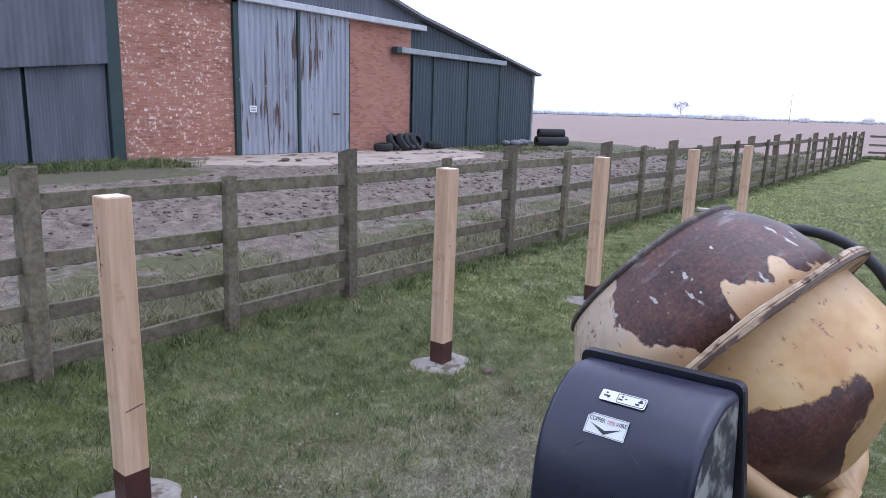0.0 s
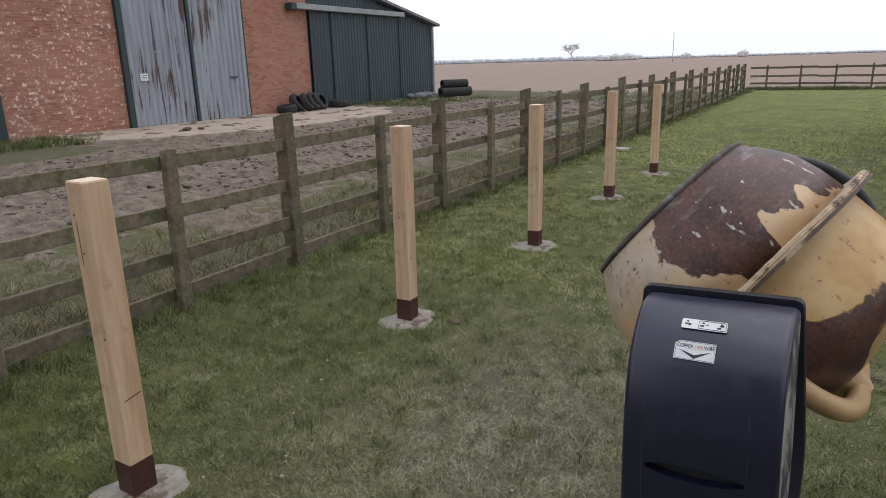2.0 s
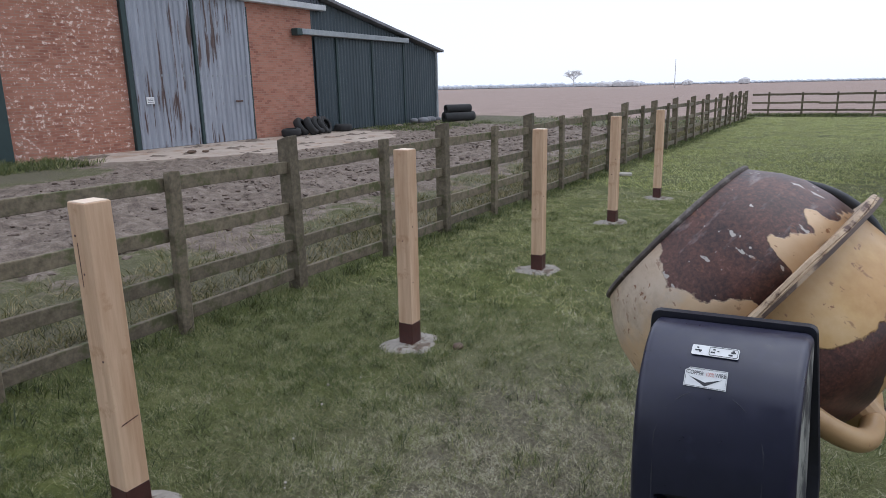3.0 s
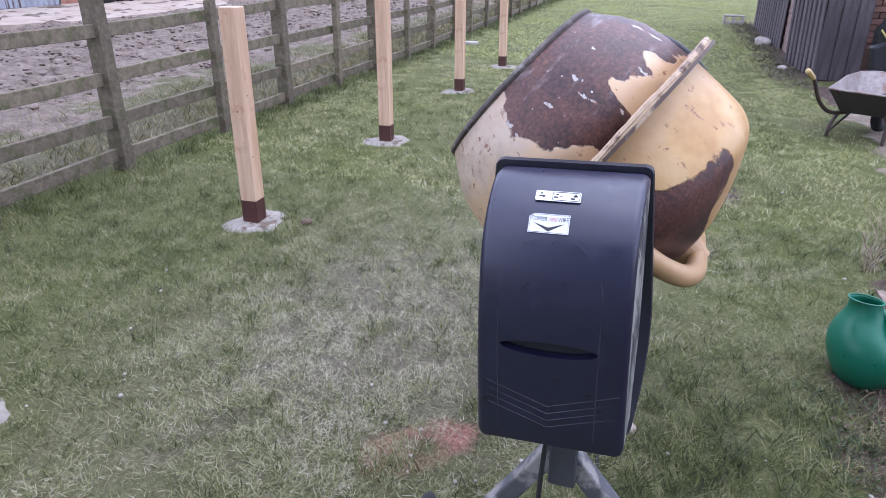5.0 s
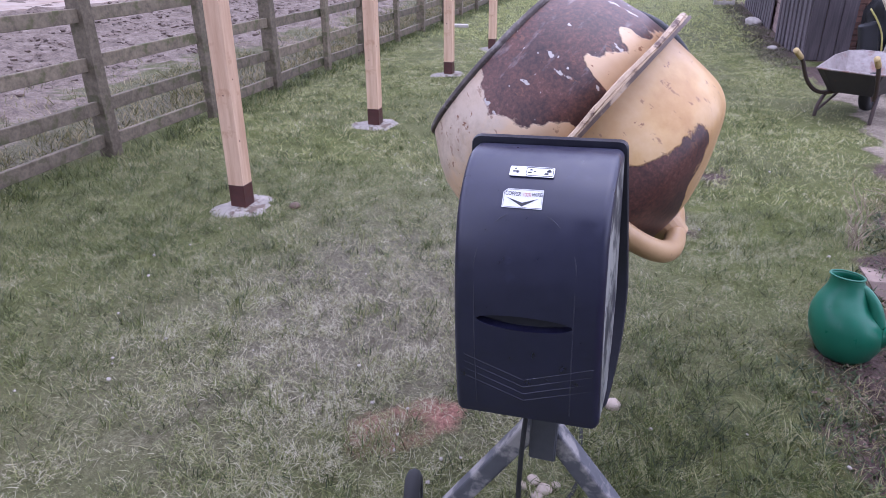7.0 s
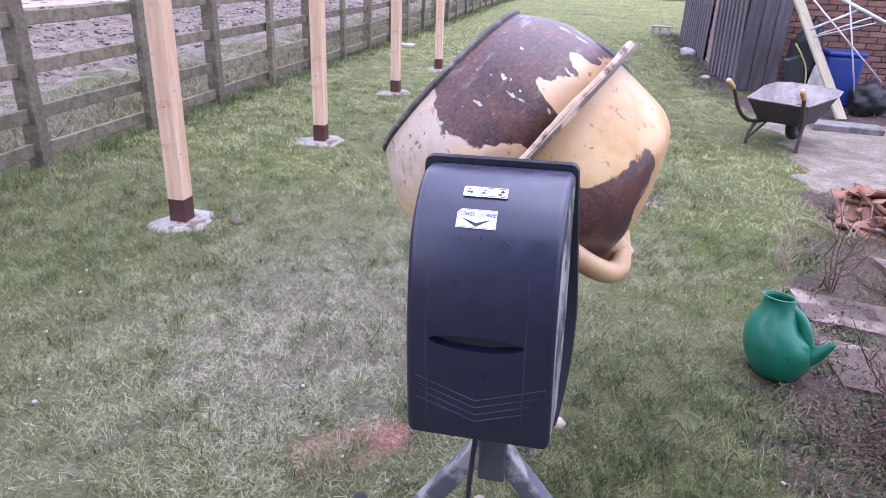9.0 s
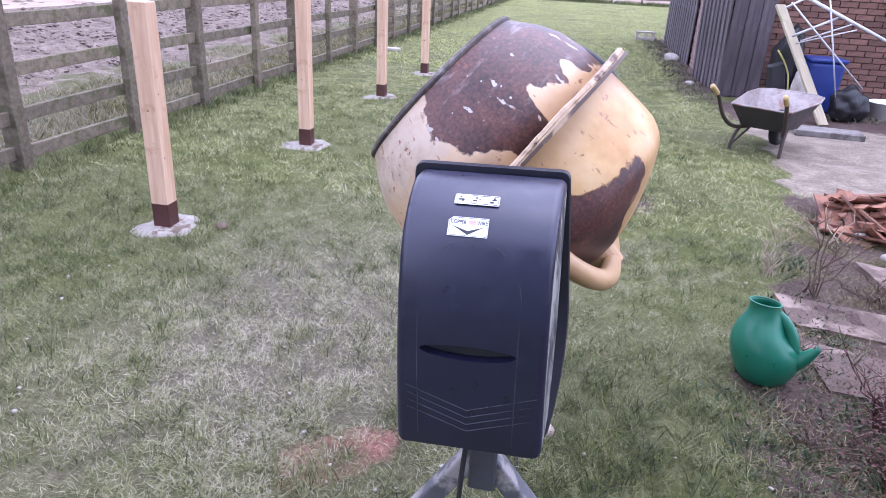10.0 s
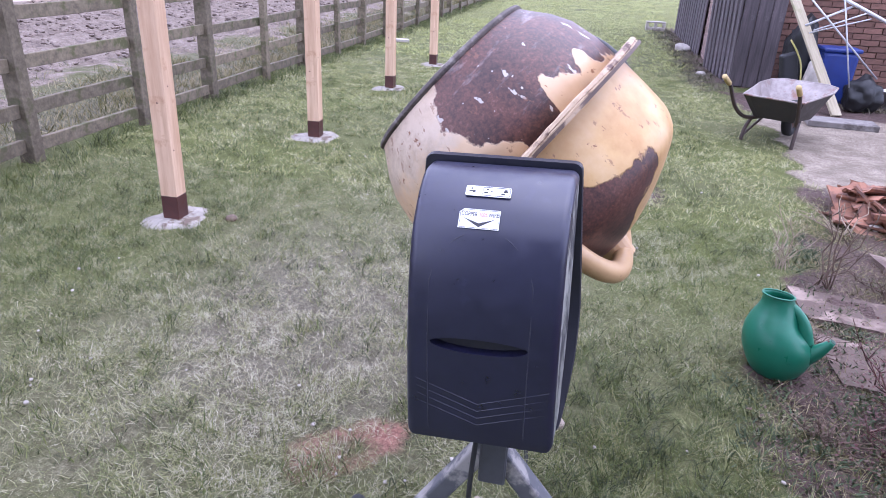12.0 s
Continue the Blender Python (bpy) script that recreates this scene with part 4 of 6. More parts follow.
flange_bm = bmesh.new()
rows = []
for y in [-0.265, -0.262, -0.256, -0.248] + list(np.linspace(-0.24, 0.235, 22)) + [0.245, 0.251, 0.255, 0.257]:
    end = min(y + 0.265, 0.257 - y)
    half = (0.149 + 0.022 * min(0.3, 0.257 - y) / 0.3 - 0.022 * max(0.0, (-0.08 - y) / 0.185) ** 2) - (0.014 - math.sqrt(max(0.0, 0.014 ** 2 - max(0.0, 0.014 - end) ** 2)))
    bend = 0.12 * max(0.0, (0.02 - y) / 0.285) ** 2  # it curves forward to its foot
    rows.append([flange_bm.verts.new((sx * half, y, bend + dz)) for sx, dz in ((-1, 0.0), (-1, 0.016), (-0.985, 0.02), (0.985, 0.02), (1, 0.016), (1, 0.0))])
for a, c in zip(rows, rows[1:]):
    for k in range(6):
        flange_bm.faces.new((a[k], a[(k + 1) % 6], c[(k + 1) % 6], c[k]))
flange_bm.faces.new(rows[0]), flange_bm.faces.new(rows[-1])
part("back_flange", flange_bm, M_PLASTIC_EDGE, housing, "moulded edge flange", m=pose(-0.005, -0.205, 0.889, 90, 0, 0))
for k in range(4):
    z = 0.777 - 0.0165 * k
    pts = [(HL + 0.001, front_y(z) + 0.006, z + 0.016), (HL + 0.02, front_y(z) - 0.0006, z + 0.008), (-0.005, front_y(z - 0.035) - 0.0006, z - 0.035), (HR - 0.012, front_y(z) - 0.0006, z + 0.011), (HR - 0.002, front_y(z) + 0.006, z + 0.017)]
    part("ridge", tube(pts, 0.001, 6), M_RIDGE, housing)
arch = [(-0.09, z) for z in np.linspace(0.67, 0.97, 10)] + [(-0.09 * math.cos(a), 0.97 + 0.1 * math.sin(a)) for a in np.linspace(0.15, math.pi - 0.15, 14)] + [(0.09, z) for z in np.linspace(0.97, 0.67, 10)]
part("moulded_arch", tube([(x - 0.008, front_y(z) - 0.0004, z) for x, z in arch], 0.0011, 6), M_RIDGE, housing, "fine moulded arch line")


def sticker_frame(z, up):
    """Pose on the cover's front at height z: x across, y up along the surface."""
    y0, y1 = front_y(z - 0.008), front_y(z + 0.008)
    tilt = math.degrees(math.atan2(0.016, y1 - y0))
    return pose(up, front_y(z), z, tilt, 0, 0) @ Matrix.Translation((0, 0, 0.0045))


def flat_text(body, size, material, parent, m, squeeze=1.0):
    cu = bpy.data.curves.new("lettering", "FONT")
    cu.body, cu.size, cu.align_x, cu.align_y, cu.extrude = body, size, "CENTER", "CENTER", 0.0003
    tmp = new("lettering", cu)
    bpy.context.view_layer.update()
    me = bpy.data.meshes.new_from_object(tmp.evaluated_get(bpy.context.evaluated_depsgraph_get()))
    bpy.data.objects.remove(tmp)
    me.materials.clear()
    me.materials.append(material)
    return part("lettering", me, None, parent, m=m @ Matrix.Diagonal((squeeze, 1, 1, 1)))


s1 = part("symbol_sticker", slab_shape(round_rect(0.079, 0.022, 0.003), 0.0008), M_WHITE, housing, "white sticker with safety symbols", m=sticker_frame(1.117, -0.052 + 0.04))
part("sticker_outline", tube([(0.014 + x, y, 0.0012) for x, y in round_rect(0.047, 0.018, 0.003)], 0.0005, 4, closed=True), M_INK, s1)
for cx in (-0.027, 0.001, 0.026):
    for k in range(4):
        part("symbol_bar", box(rnd.uniform(0.003, 0.008), rnd.uniform(0.0015, 0.004), 0.0006, (cx + rnd.uniform(-0.005, 0.005), rnd.uniform(-0.005, 0.005), 0.0012)), M_INK, s1)
s2 = part("copper_sticker", slab_shape([(-0.031, -0.0175), (0.035, -0.0175), (0.035, 0.0175), (-0.027, 0.0175), (-0.035, 0.011), (-0.035, -0.0175)], 0.0008), M_WHITE, housing, "white sticker with a black chevron", m=sticker_frame(1.083, -0.06 + 0.04))
flat_text("COPPER", 0.0105, M_INK, s2, pose(-0.0175, 0.008, 0.001, 0, 0, -3), 0.72)
flat_text("100%", 0.0105, M_INK_RED, s2, pose(0.0065, 0.0075, 0.001), 0.62)
flat_text("WIRE", 0.0105, M_INK, s2, pose(0.024, 0.008, 0.001, 0, 0, 3), 0.72)
part("chevron", slab_shape([(-0.027, 0.001), (0.0, -0.0075), (0.027, 0.001), (0.0, -0.0145)], 0.0005, (0, 0, 0.0008)), M_INK, s2)
part("sticker_outline", tube([(x, y, 0.001) for x, y in ((-0.033, -0.016), (0.0335, -0.016), (0.0335, 0.016), (-0.0265, 0.016), (-0.033, 0.0105))], 0.0004, 4, closed=True), M_INK, s2)

# stand
part("stand_post", box(0.062, 0.05, 0.5, (0.028, -0.22, 0.63), 0.004), M_HUB, mixer, "dark square steel post")
def leg_box(a, c, w=0.05, h=0.055):
    a, c = Vector(a), Vector(c)
    m = Matrix.Translation((a + c) / 2) @ (c - a).to_track_quat("X", "Z").to_matrix().to_4x4()
    return box((c - a).length, w, h, bevel=0.006, seg=2, m=m)


part("leg", leg_box((0.035, -0.2, 0.5), (-0.245, -0.2, 0.072), 0.05, 0.046), M_STEEL, mixer, "cement-splashed steel leg")
part("leg", leg_box((-0.005, -0.2, 0.5), (0.38, -0.21, 0.024), 0.05, 0.046), M_STEEL, mixer, "cement-splashed steel leg")
part("back_leg", leg_box((0.02, 0.62, 1.0), (-0.02, 0.62, 0.05)), M_STEEL, mixer)
part("back_foot", leg_box((-0.12, 0.62, 0.028), (0.05, 0.62, 0.028), 0.05, 0.05), M_STEEL, mixer)
part("cross_bar", leg_box((-0.0, -0.2, 0.4), (-0.02, 0.62, 0.4), 0.05, 0.05), M_STEEL, mixer)
part("axle", tube([(-0.235, -0.19, 0.074), (-0.345, -0.16, 0.08)], 0.012, 10), M_STEEL, mixer)
tyre = part("wheel", lathe([(0.035, -0.02), (0.06, -0.022), (0.073, -0.014), (0.078, 0), (0.073, 0.014), (0.06, 0.022), (0.035, 0.02), (0.035, -0.02)], 28), M_RUBBER, mixer, "small black rubber wheel", True, pose(-0.325, -0.165, 0.08, 0, 90, 14) @ Matrix.Diagonal((1.05, 1.05, 1, 1)))
part("hub", lathe([(0, -0.024), (0.015, -0.024), (0.036, -0.016), (0.036, 0.016), (0, 0.018)], 20), M_STEEL, tyre)
part("cable", tube(smooth_path([(0.0, -0.24, 0.66), (-0.012, -0.26, 0.5), (-0.02, -0.25, 0.35), (-0.025, -0.2, 0.18), (-0.01, -0.1, 0.03), (0.1, 0.1, 0.012), (0.05, 0.6, 0.012)], 6), 0.006, 8), M_RUBBER, mixer, "black power cable", True)

# ---- watering can ----
can = thing("watering_can", "dark green plastic watering can standing on the soil", "watering can", (0.965, 2.535, 0))
can.rotation_euler = (0, 0, radians(-28))
body = [(0.0, 0.0), (0.06, 0.0), (0.082, 0.008), (0.103, 0.035), (0.122, 0.075), (0.132, 0.115), (0.133, 0.15), (0.125, 0.19), (0.106, 0.23), (0.084, 0.262), (0.066, 0.29), (0.057, 0.32), (0.06, 0.332), (0.057, 0.334), (0.053, 0.322), (0.061, 0.285), (0.1, 0.22), (0.125, 0.15), (0.11, 0.06), (0.0, 0.02)]
can_body = lathe(body, 48)
for v in can_body.verts:  # the neck sits back from the spout, and the shoulder is pressed in under the handle
    v.co.x -= 0.05 * (max(0.0, v.co.z - 0.05) / 0.28) ** 1.3
    if v.co.z > 0.3:
        v.co.z -= 0.14 * v.co.y  # the mouth is cut at a slant
    if 0.16 < v.co.z < 0.3 and v.co.x > -0.04:
        dent = max(0.0, 1 - math.hypot((v.co.y + 0.03) / 0.07, (v.co.z - 0.225) / 0.06))
        v.co.x -= 0.03 * dent
        v.co.y += 0.012 * dent
part("body", can_body, M_CAN, can, "", True)
part("rim", tube([(-0.05 + 0.0585 * math.cos(a), 0.0585 * math.sin(a), 0.331 - 0.0082 * math.sin(a)) for a in np.linspace(0, 2 * math.pi, 33)[:-1]], 0.004, 8, closed=True), M_CAN, can, "", True)
part("spout", tube(smooth_path([(0.05, 0, 0.085), (0.095, 0, 0.115), (0.13, 0, 0.15), (0.155, 0, 0.185), (0.172, 0, 0.212)], 5), 0.024, 16, taper=list(2.5 - 2.0 * np.linspace(0, 1, 21) ** 0.6)), M_CAN, can, "tapered upturned spout", True)
# closed end: the shade of a hole is put into this disc's darker green
part("spout_mouth", lathe([(0, 0.001), (0.0105, 0.001), (0.0125, -0.004)], 16), M_CANSHADE, can, "disc in shade-dark green for the spout opening", False, pose(0.1723, 0, 0.2127, 0, 32, 0))
part("handle", tube(smooth_path([(-0.01, 0, 0.3), (0.012, 0, 0.296), (0.042, 0, 0.27), (0.066, 0, 0.235), (0.078, 0, 0.2), (0.084, 0, 0.165)], 6), 0.017, 12, taper=list(np.linspace(0.85, 1.7, 31))), M_CAN, can, "moulded loop handle", True)

# ---- wheelbarrow ----
barrow = thing("wheelbarrow", "old black wheelbarrow with rusty cement-stained tray and yellow grips", "wheelbarrow", (1.755, 6.54, 0))
barrow.rotation_euler = (0, 0, radians(90 - 31.3))  # x ahead, y to its left


def tray_shell():
    bm = bmesh.new()
    top = [(-0.08, 0.26), (-0.1, 0.2), (-0.1, -0.2), (-0.08, -0.26), (0.5, -0.33), (0.72, -0.3), (0.8, -0.2), (0.8, 0.2), (0.72, 0.3), (0.5, 0.33)]
    low = [(0.06, 0.14), (0.05, 0.1), (0.05, -0.1), (0.06, -0.14), (0.36, -0.18), (0.46, -0.16), (0.49, -0.1), (0.49, 0.1), (0.46, 0.16), (0.36, 0.18)]
    hz = [0.43 + 0.07 * max(0, x) for x, y in top]
    inner_t = [bm.verts.new((x * 0.985, y * 0.985, z)) for (x, y), z in zip(top, hz)]
    outer_t = [bm.verts.new((x, y, z - 0.004)) for (x, y), z in zip(top, hz)]
    inner_b = [bm.verts.new((x * 1.06 - 0.01, y * 1.25, 0.235)) for x, y in low]
    outer_b = [bm.verts.new((x * 1.06 - 0.01, y * 1.25, 0.225)) for x, y in low]
    n = len(top)
    bm.faces.new(inner_b)
    f = bm.faces.new(outer_b)
    f.material_index = 1
    for k in range(n):
        j = (k + 1) % n
        bm.faces.new((inner_t[k], inner_t[j], inner_b[j], inner_b[k]))
        bm.faces.new((inner_t[k], inner_t[j], outer_t[j], outer_t[k]))
        bm.faces.new((outer_t[k], outer_t[j], outer_b[j], outer_b[k])).material_index = 1
    return bm, [(x, y, z) for (x, y), z in zip(top, hz)]


tbm, rim_pts = tray_shell()
tray = part("tray", tbm, [M_TRAY, M_TRAYOUT], barrow, "cement-stained pressed steel tray")
part("rim", tube(rim_pts, 0.009, 8, closed=True), M_TRAY, tray)
for sy in (-1, 1):
    frame_tube = part("handle", tube(smooth_path([(-0.47, 0.3 * sy, 0.6), (-0.36, 0.29 * sy, 0.53), (-0.2, 0.27 * sy, 0.33), (-0.02, 0.22 * sy, 0.22), (0.3, 0.13 * sy, 0.2), (0.6, 0.06 * sy, 0.165)], 6), 0.017, 10), M_BARROW, barrow, "rusty tubular handle", True)
    part("grip", tube([(-0.5, 0.303 * sy, 0.618), (-0.49, 0.302 * sy, 0.612), (-0.385, 0.292 * sy, 0.547)], 0.023, 12), M_GRIP, frame_tube, "dirty yellow rubber grip", True)
    part("leg", tube(smooth_path([(0.12, 0.2 * sy, 0.22), (0.03, 0.22 * sy, 0.12), (0.0, 0.225 * sy, 0.02), (0.005, 0.225 * sy, 0.0)], 4), 0.016, 10), M_BARROW, barrow, "", True)
    part("strut", tube([(0.02, 0.222 * sy, 0.05), (0.3, 0.16 * sy, 0.2)], 0.011, 8), M_BARROW, barrow)
bw = part("wheel", lathe([(0.11, -0.035), (0.16, -0.043), (0.19, -0.03), (0.197, 0), (0.19, 0.03), (0.16, 0.043), (0.11, 0.035), (0.11, -0.035)], 32), M_RUBBER, barrow, "black rubber tyre", True, pose(0.6, 0, 0.165, 90) @ Matrix.Diagonal((0.88, 0.88, 1.1, 1)))
part("rim", lathe([(0, -0.03), (0.03, -0.04), (0.11, -0.02), (0.11, 0.02), (0.03, 0.04), (0, 0.03)], 24), M_RUST, bw, "rusty red wheel centre")

# ---- shed ----
shed = thing("shed", "old brick outbuilding faced with dark tarred boards and sheets", "shed", (1.97, 10.0, 0))
SH = 2.75
part("side_wall", box(0.2, 7.3, SH, (0.12, 3.65, SH / 2)), M_MORTAR, shed)
part("end_wall", box(4.6, 0.2, SH, (2.5, 0.16, SH / 2)), M_MORTAR, shed)
part("far_wall", box(4.6, 0.2, SH, (2.5, 7.25, SH / 2)), M_MORTAR, shed)
part("outer_wall", box(0.2, 7.3, SH, (4.75, 3.65, SH / 2)), M_MORTAR, shed)
for sgn in (0, 1):
    bm = bmesh.new()
    x0, x1, z0, z1 = ((-0.15, 2.4, SH - 0.06, SH + 1.0) if not sgn else (2.4, 5.05, SH + 1.0, SH - 0.06))
    vs = [(x0, -0.1, z0), (x1, -0.1, z1), (x1, 7.5, z1), (x0, 7.5, z0)]
    lo, hi = [bm.verts.new(v) for v in vs], [bm.verts.new((x, y, z + 0.09)) for x, y, z in vs]
    bm.faces.new(lo), bm.faces.new(hi)
    for k in range(4):
        bm.faces.new((lo[k], lo[(k + 1) % 4], hi[(k + 1) % 4], hi[k]))
    part("roof", bm, M_ROOF, shed)
part("eave_board", box(0.03, 7.6, 0.14, (-0.14, 3.7, SH - 0.06)), M_TRACK, shed, "pale eave board")
part("window_sill", box(1.3, 0.12, 0.06, (2.45, 0.0, 1.3), 0.006), M_TRACK_DARK, shed, "grey window sill")
part("window", box(1.2, 0.03, 0.9, (2.45, 0.05, 1.79)), M_DARK, shed, "dark window")


def board(name, y0, y1, h, x, lean, seed, parent, lab=""):
    """An upright rough board on the shed's side, its foot standing out by lean."""
    r = random.Random(seed)
    bm = box(0.022, y1 - y0, h, (0, 0, h / 2), 0.003)
    for v in bm.verts:
        v.co.x -= lean * (1 - v.co.z / h)
        if v.co.z > h / 2:
            v.co.z += r.uniform(-0.04, 0.04)
        v.co.y += r.uniform(-0.004, 0.004)
    return part(name, bm, M_BOARDS, parent, lab, m=Matrix.Translation((x, (y0 + y1) / 2, 0.01)))


k = 0
y = 2.85
while y < 6.85:
    w = random.Random(k).uniform(0.13, 0.2)
    board("board", y, y + w - 0.012, 2.62, -0.03 - 0.012 * (k % 2), 0.02, k, shed)
    y += w
    k += 1
foot_a, foot_b, foot_c = Vector((-0.01, 1.55, 0)), Vector((0.11, -0.12, 0)), Vector((0.5, -0.15, 0))
run = foot_b - foot_a
for q in range(15):  # a leaning panel of narrow upright boards
    hh = 1.9 + random.Random(q + 40).uniform(-0.05, 0.03)
    bm = box(0.025, run.length / 15 - 0.02, hh, (0, 0, hh / 2), 0.006)
    at = foot_a + run * ((q + 0.5) / 15)
    part("upright_board", bm, M_BOARDS, shed, m=pose(at.x - 0.11 + 0.014 * (q % 2), at.y, 0.0, 0, 1.5, math.degrees(math.atan2(-run.x, run.y))))
foot_b = Vector((-0.02, -0.17, 0))
run = foot_c - foot_b
for q, hh in enumerate((2.38, 2.3, 2.4)):
    w = run.length / 3
    bm = box(w - 0.008, 0.03, hh, (0, 0, hh / 2), 0.004)
    for v in bm.verts:
        v.co.z += 0.05 * random.Random(q + int(v.co.x > 0)).uniform(-1, 1) * (v.co.z > 1)
    at = foot_b + run * ((q + 0.5) / 3)
    part("wide_board", bm, M_BOARDS, shed, "wide dark weathered board", m=pose(at.x, at.y - 0.012 * (q % 2), 0.0, 1.0, 0, 0))

# ---- yard clutter beside the shed ----
leaning = thing("plank", "pale planed plank leaning against the dark boards", "plank", (2.84, 8.2, 0))
a, c = Vector((0, 0, 0.0)), Vector((-0.49, 1.0, 1.2))
pm = (c - a).to_track_quat("Z", "Y").to_matrix().to_4x4()
part("plank_body", box(0.13, 0.03, (c - a).length, (0, 0, (c - a).length / 2 + 0.01), 0.003), M_PALEWOOD, leaning, m=pm)
frame_thing = thing("metal_frame", "collapsed frame of thin aluminium poles against the brick wall", "metal frame", (2.8, 8.7, 0))
for (x0, z0), (x1, z1), r in (((2.3, 1.2), (2.56, 1.34), 0.014), ((2.5, 1.31), (3.75, 0.76), 0.019), ((2.33, 1.26), (3.31, 0.37), 0.01), ((2.69, 1.4), (3.12, 0.02), 0.009), ((2.42, 0.9), (2.87, 1.13), 0.014), ((2.53, 0.85), (3.07, 1.07), 0.009), ((2.5, 0.82), (3.12, 1.0), 0.008)):
    part("pole", tube([(x0 - 2.8, rr.uniform(-0.05, 0.05), z0), (x1 - 2.8, rr.uniform(-0.02, 0.12), z1)], r, 8), M_ALU, frame_thing, "", True)
bin_thing = thing("storage_box", "blue plastic storage box against the brick wall", "storage box", (3.0, 9.2, 0))
bb = box(0.4, 0.36, 0.6, (0, 0, 0.3), 0.045, 3)
for v in bb.verts:
    v.co.x *= 0.86 + 0.14 * v.co.z / 0.6
part("body", bb, M_BLUE, bin_thing)
part("lid", box(0.425, 0.385, 0.05, (0, 0, 0.62), 0.022, 3), M_BLUE, bin_thing)


def sack(name, label, at, size, material, seed):
    bm = bmesh.new()
    bmesh.ops.create_icosphere(bm, subdivisions=4, radius=1)
    for v in bm.verts:
        n = noise.noise(v.co * 1.7 + Vector((seed, 0, 0))) * 0.25 + noise.noise(v.co * 4.5 + Vector((0, seed, 0))) * 0.12
        v.co *= 1 + n
        v.co.z = max(v.co.z, -0.75)
        v.co = Vector((v.co.x * size[0], v.co.y * size[1], (v.co.z + 0.75) * size[2] / 1.75))
    ob = new(name, finish(bm, name, material, True))
    ob.location = at
    return tagged(ob, label, "bag")


sack("black_sack", "crumpled black plastic sack on the ground", (3.22, 8.72, 0), (0.2, 0.2, 0.38), M_BAG, 1)
# only the top is the bundle; the black below stands for its shadow
sack("black_sack", "black plastic sack behind the plank, drawn down over the shadow below it", (2.62, 9.4, 0), (0.2, 0.2, 0.95), M_BAG, 3)
sack("white_sack", "crumpled whitish plastic sack", (2.72, 8.95, 0), (0.11, 0.12, 0.5), M_STONE, 5)
case = thing("tool_case", "dark case with a yellow edge leaning on the boards", "tool case", (2.5, 8.95, 0))
part("body", box(0.2, 0.1, 0.55, (0, 0, 0.28), 0.03, 3), M_BLACKTUBE, case, m=pose(0, 0, 0.03, 0, -14, 20))
part("edge", tube(smooth_path([(-0.14, -0.06, 0.72), (-0.05, -0.07, 0.6), (0.03, -0.07, 0.45), (0.07, -0.07, 0.25)], 4), 0.01, 8), M_YELLOWPLASTIC, case, "yellow plastic edge", True)
part("wheel", lathe([(0.02, -0.03), (0.1, -0.03), (0.12, 0), (0.1, 0.03), (0.02, 0.03)], 20), M_RUBBER, case, "", True, pose(-0.12, -0.1, 0.12, 80, 0, 20))
kerb = new("paving_slab", finish(box(0.66, 0.3, 0.06, (0, 0, 0.03), 0.008, 2), "paving_slab", surface("weathered_grey_slab", (0.13, 0.115, 0.105), (0.27, 0.245, 0.225), 12, 0.9, 0.6, patch=(0.1, 0.085, 0.075), patch_scale=4, patch_at=0.58)))
kerb.matrix_world = pose(2.72, 7.68, 0.0, 0, 0, -6)
tagged(kerb, "loose grey concrete slab on the gravel", "paving slab")
tub = thing("bucket", "white plastic tub on the weeds by the wall", "bucket", (3.72, 8.95, 0))
part("body", lathe([(0, 0), (0.17, 0), (0.2, 0.2), (0.215, 0.2), (0.215, 0.21), (0.19, 0.205), (0.16, 0.01), (0, 0.01)], 28), M_WHITE, tub, "", True)

# ---- tiles, slabs and stones of the bed ----
tile_profile = [(-0.12, 0.018), (-0.08, 0.03), (-0.04, 0.012), (0.0, 0.0), (0.05, 0.0), (0.1, 0.006), (0.12, 0.02)]


def tile_mesh(seed):
    r = random.Random(seed)
    bm = bmesh.new()
    rows = []
    for yy in (-r.uniform(0.12, 0.18), r.uniform(0.1, 0.18)):
        rows.append([(bm.verts.new((x, yy + r.uniform(-0.02, 0.02), z + 0.014)), bm.verts.new((x, yy, z))) for x, z in tile_profile])
    for i in range(len(tile_profile) - 1):
        a, b2 = rows[0], rows[1]
        bm.faces.new((a[i][0], a[i + 1][0], b2[i + 1][0], b2[i][0]))
        bm.faces.new((a[i][1], a[i + 1][1], b2[i + 1][1], b2[i][1]))
        for rw in rows:
            bm.faces.new((rw[i][0], rw[i + 1][0], rw[i + 1][1], rw[i][1]))
    for e in (0, -1):
        bm.faces.new((rows[0][e][0], rows[1][e][0], rows[1][e][1], rows[0][e][1]))
    return finish(bm, "roof_tile", M_TILE)


tiles = [tile_mesh(s) for s in range(5)]
rt = random.Random(21)
for k in range(46):
    a, q = rt.uniform(0, 6.28), rt.random() ** 0.6
    x, y = 2.1 + 0.27 * q * math.cos(a), 4.72 + 0.32 * q * math.sin(a)
    ob = new("roof_tile", tiles[k % 5])
    ob.matrix_world = pose(x, y, max(0.012, 0.2 * (1 - q) * rt.uniform(0.35, 1.0)), rt.uniform(-35, 35), rt.uniform(-35, 35), rt.uniform(0, 360))
    tagged(ob, "broken orange terracotta roof tile in a heap", "roof tile", "heap of broken roof tiles")


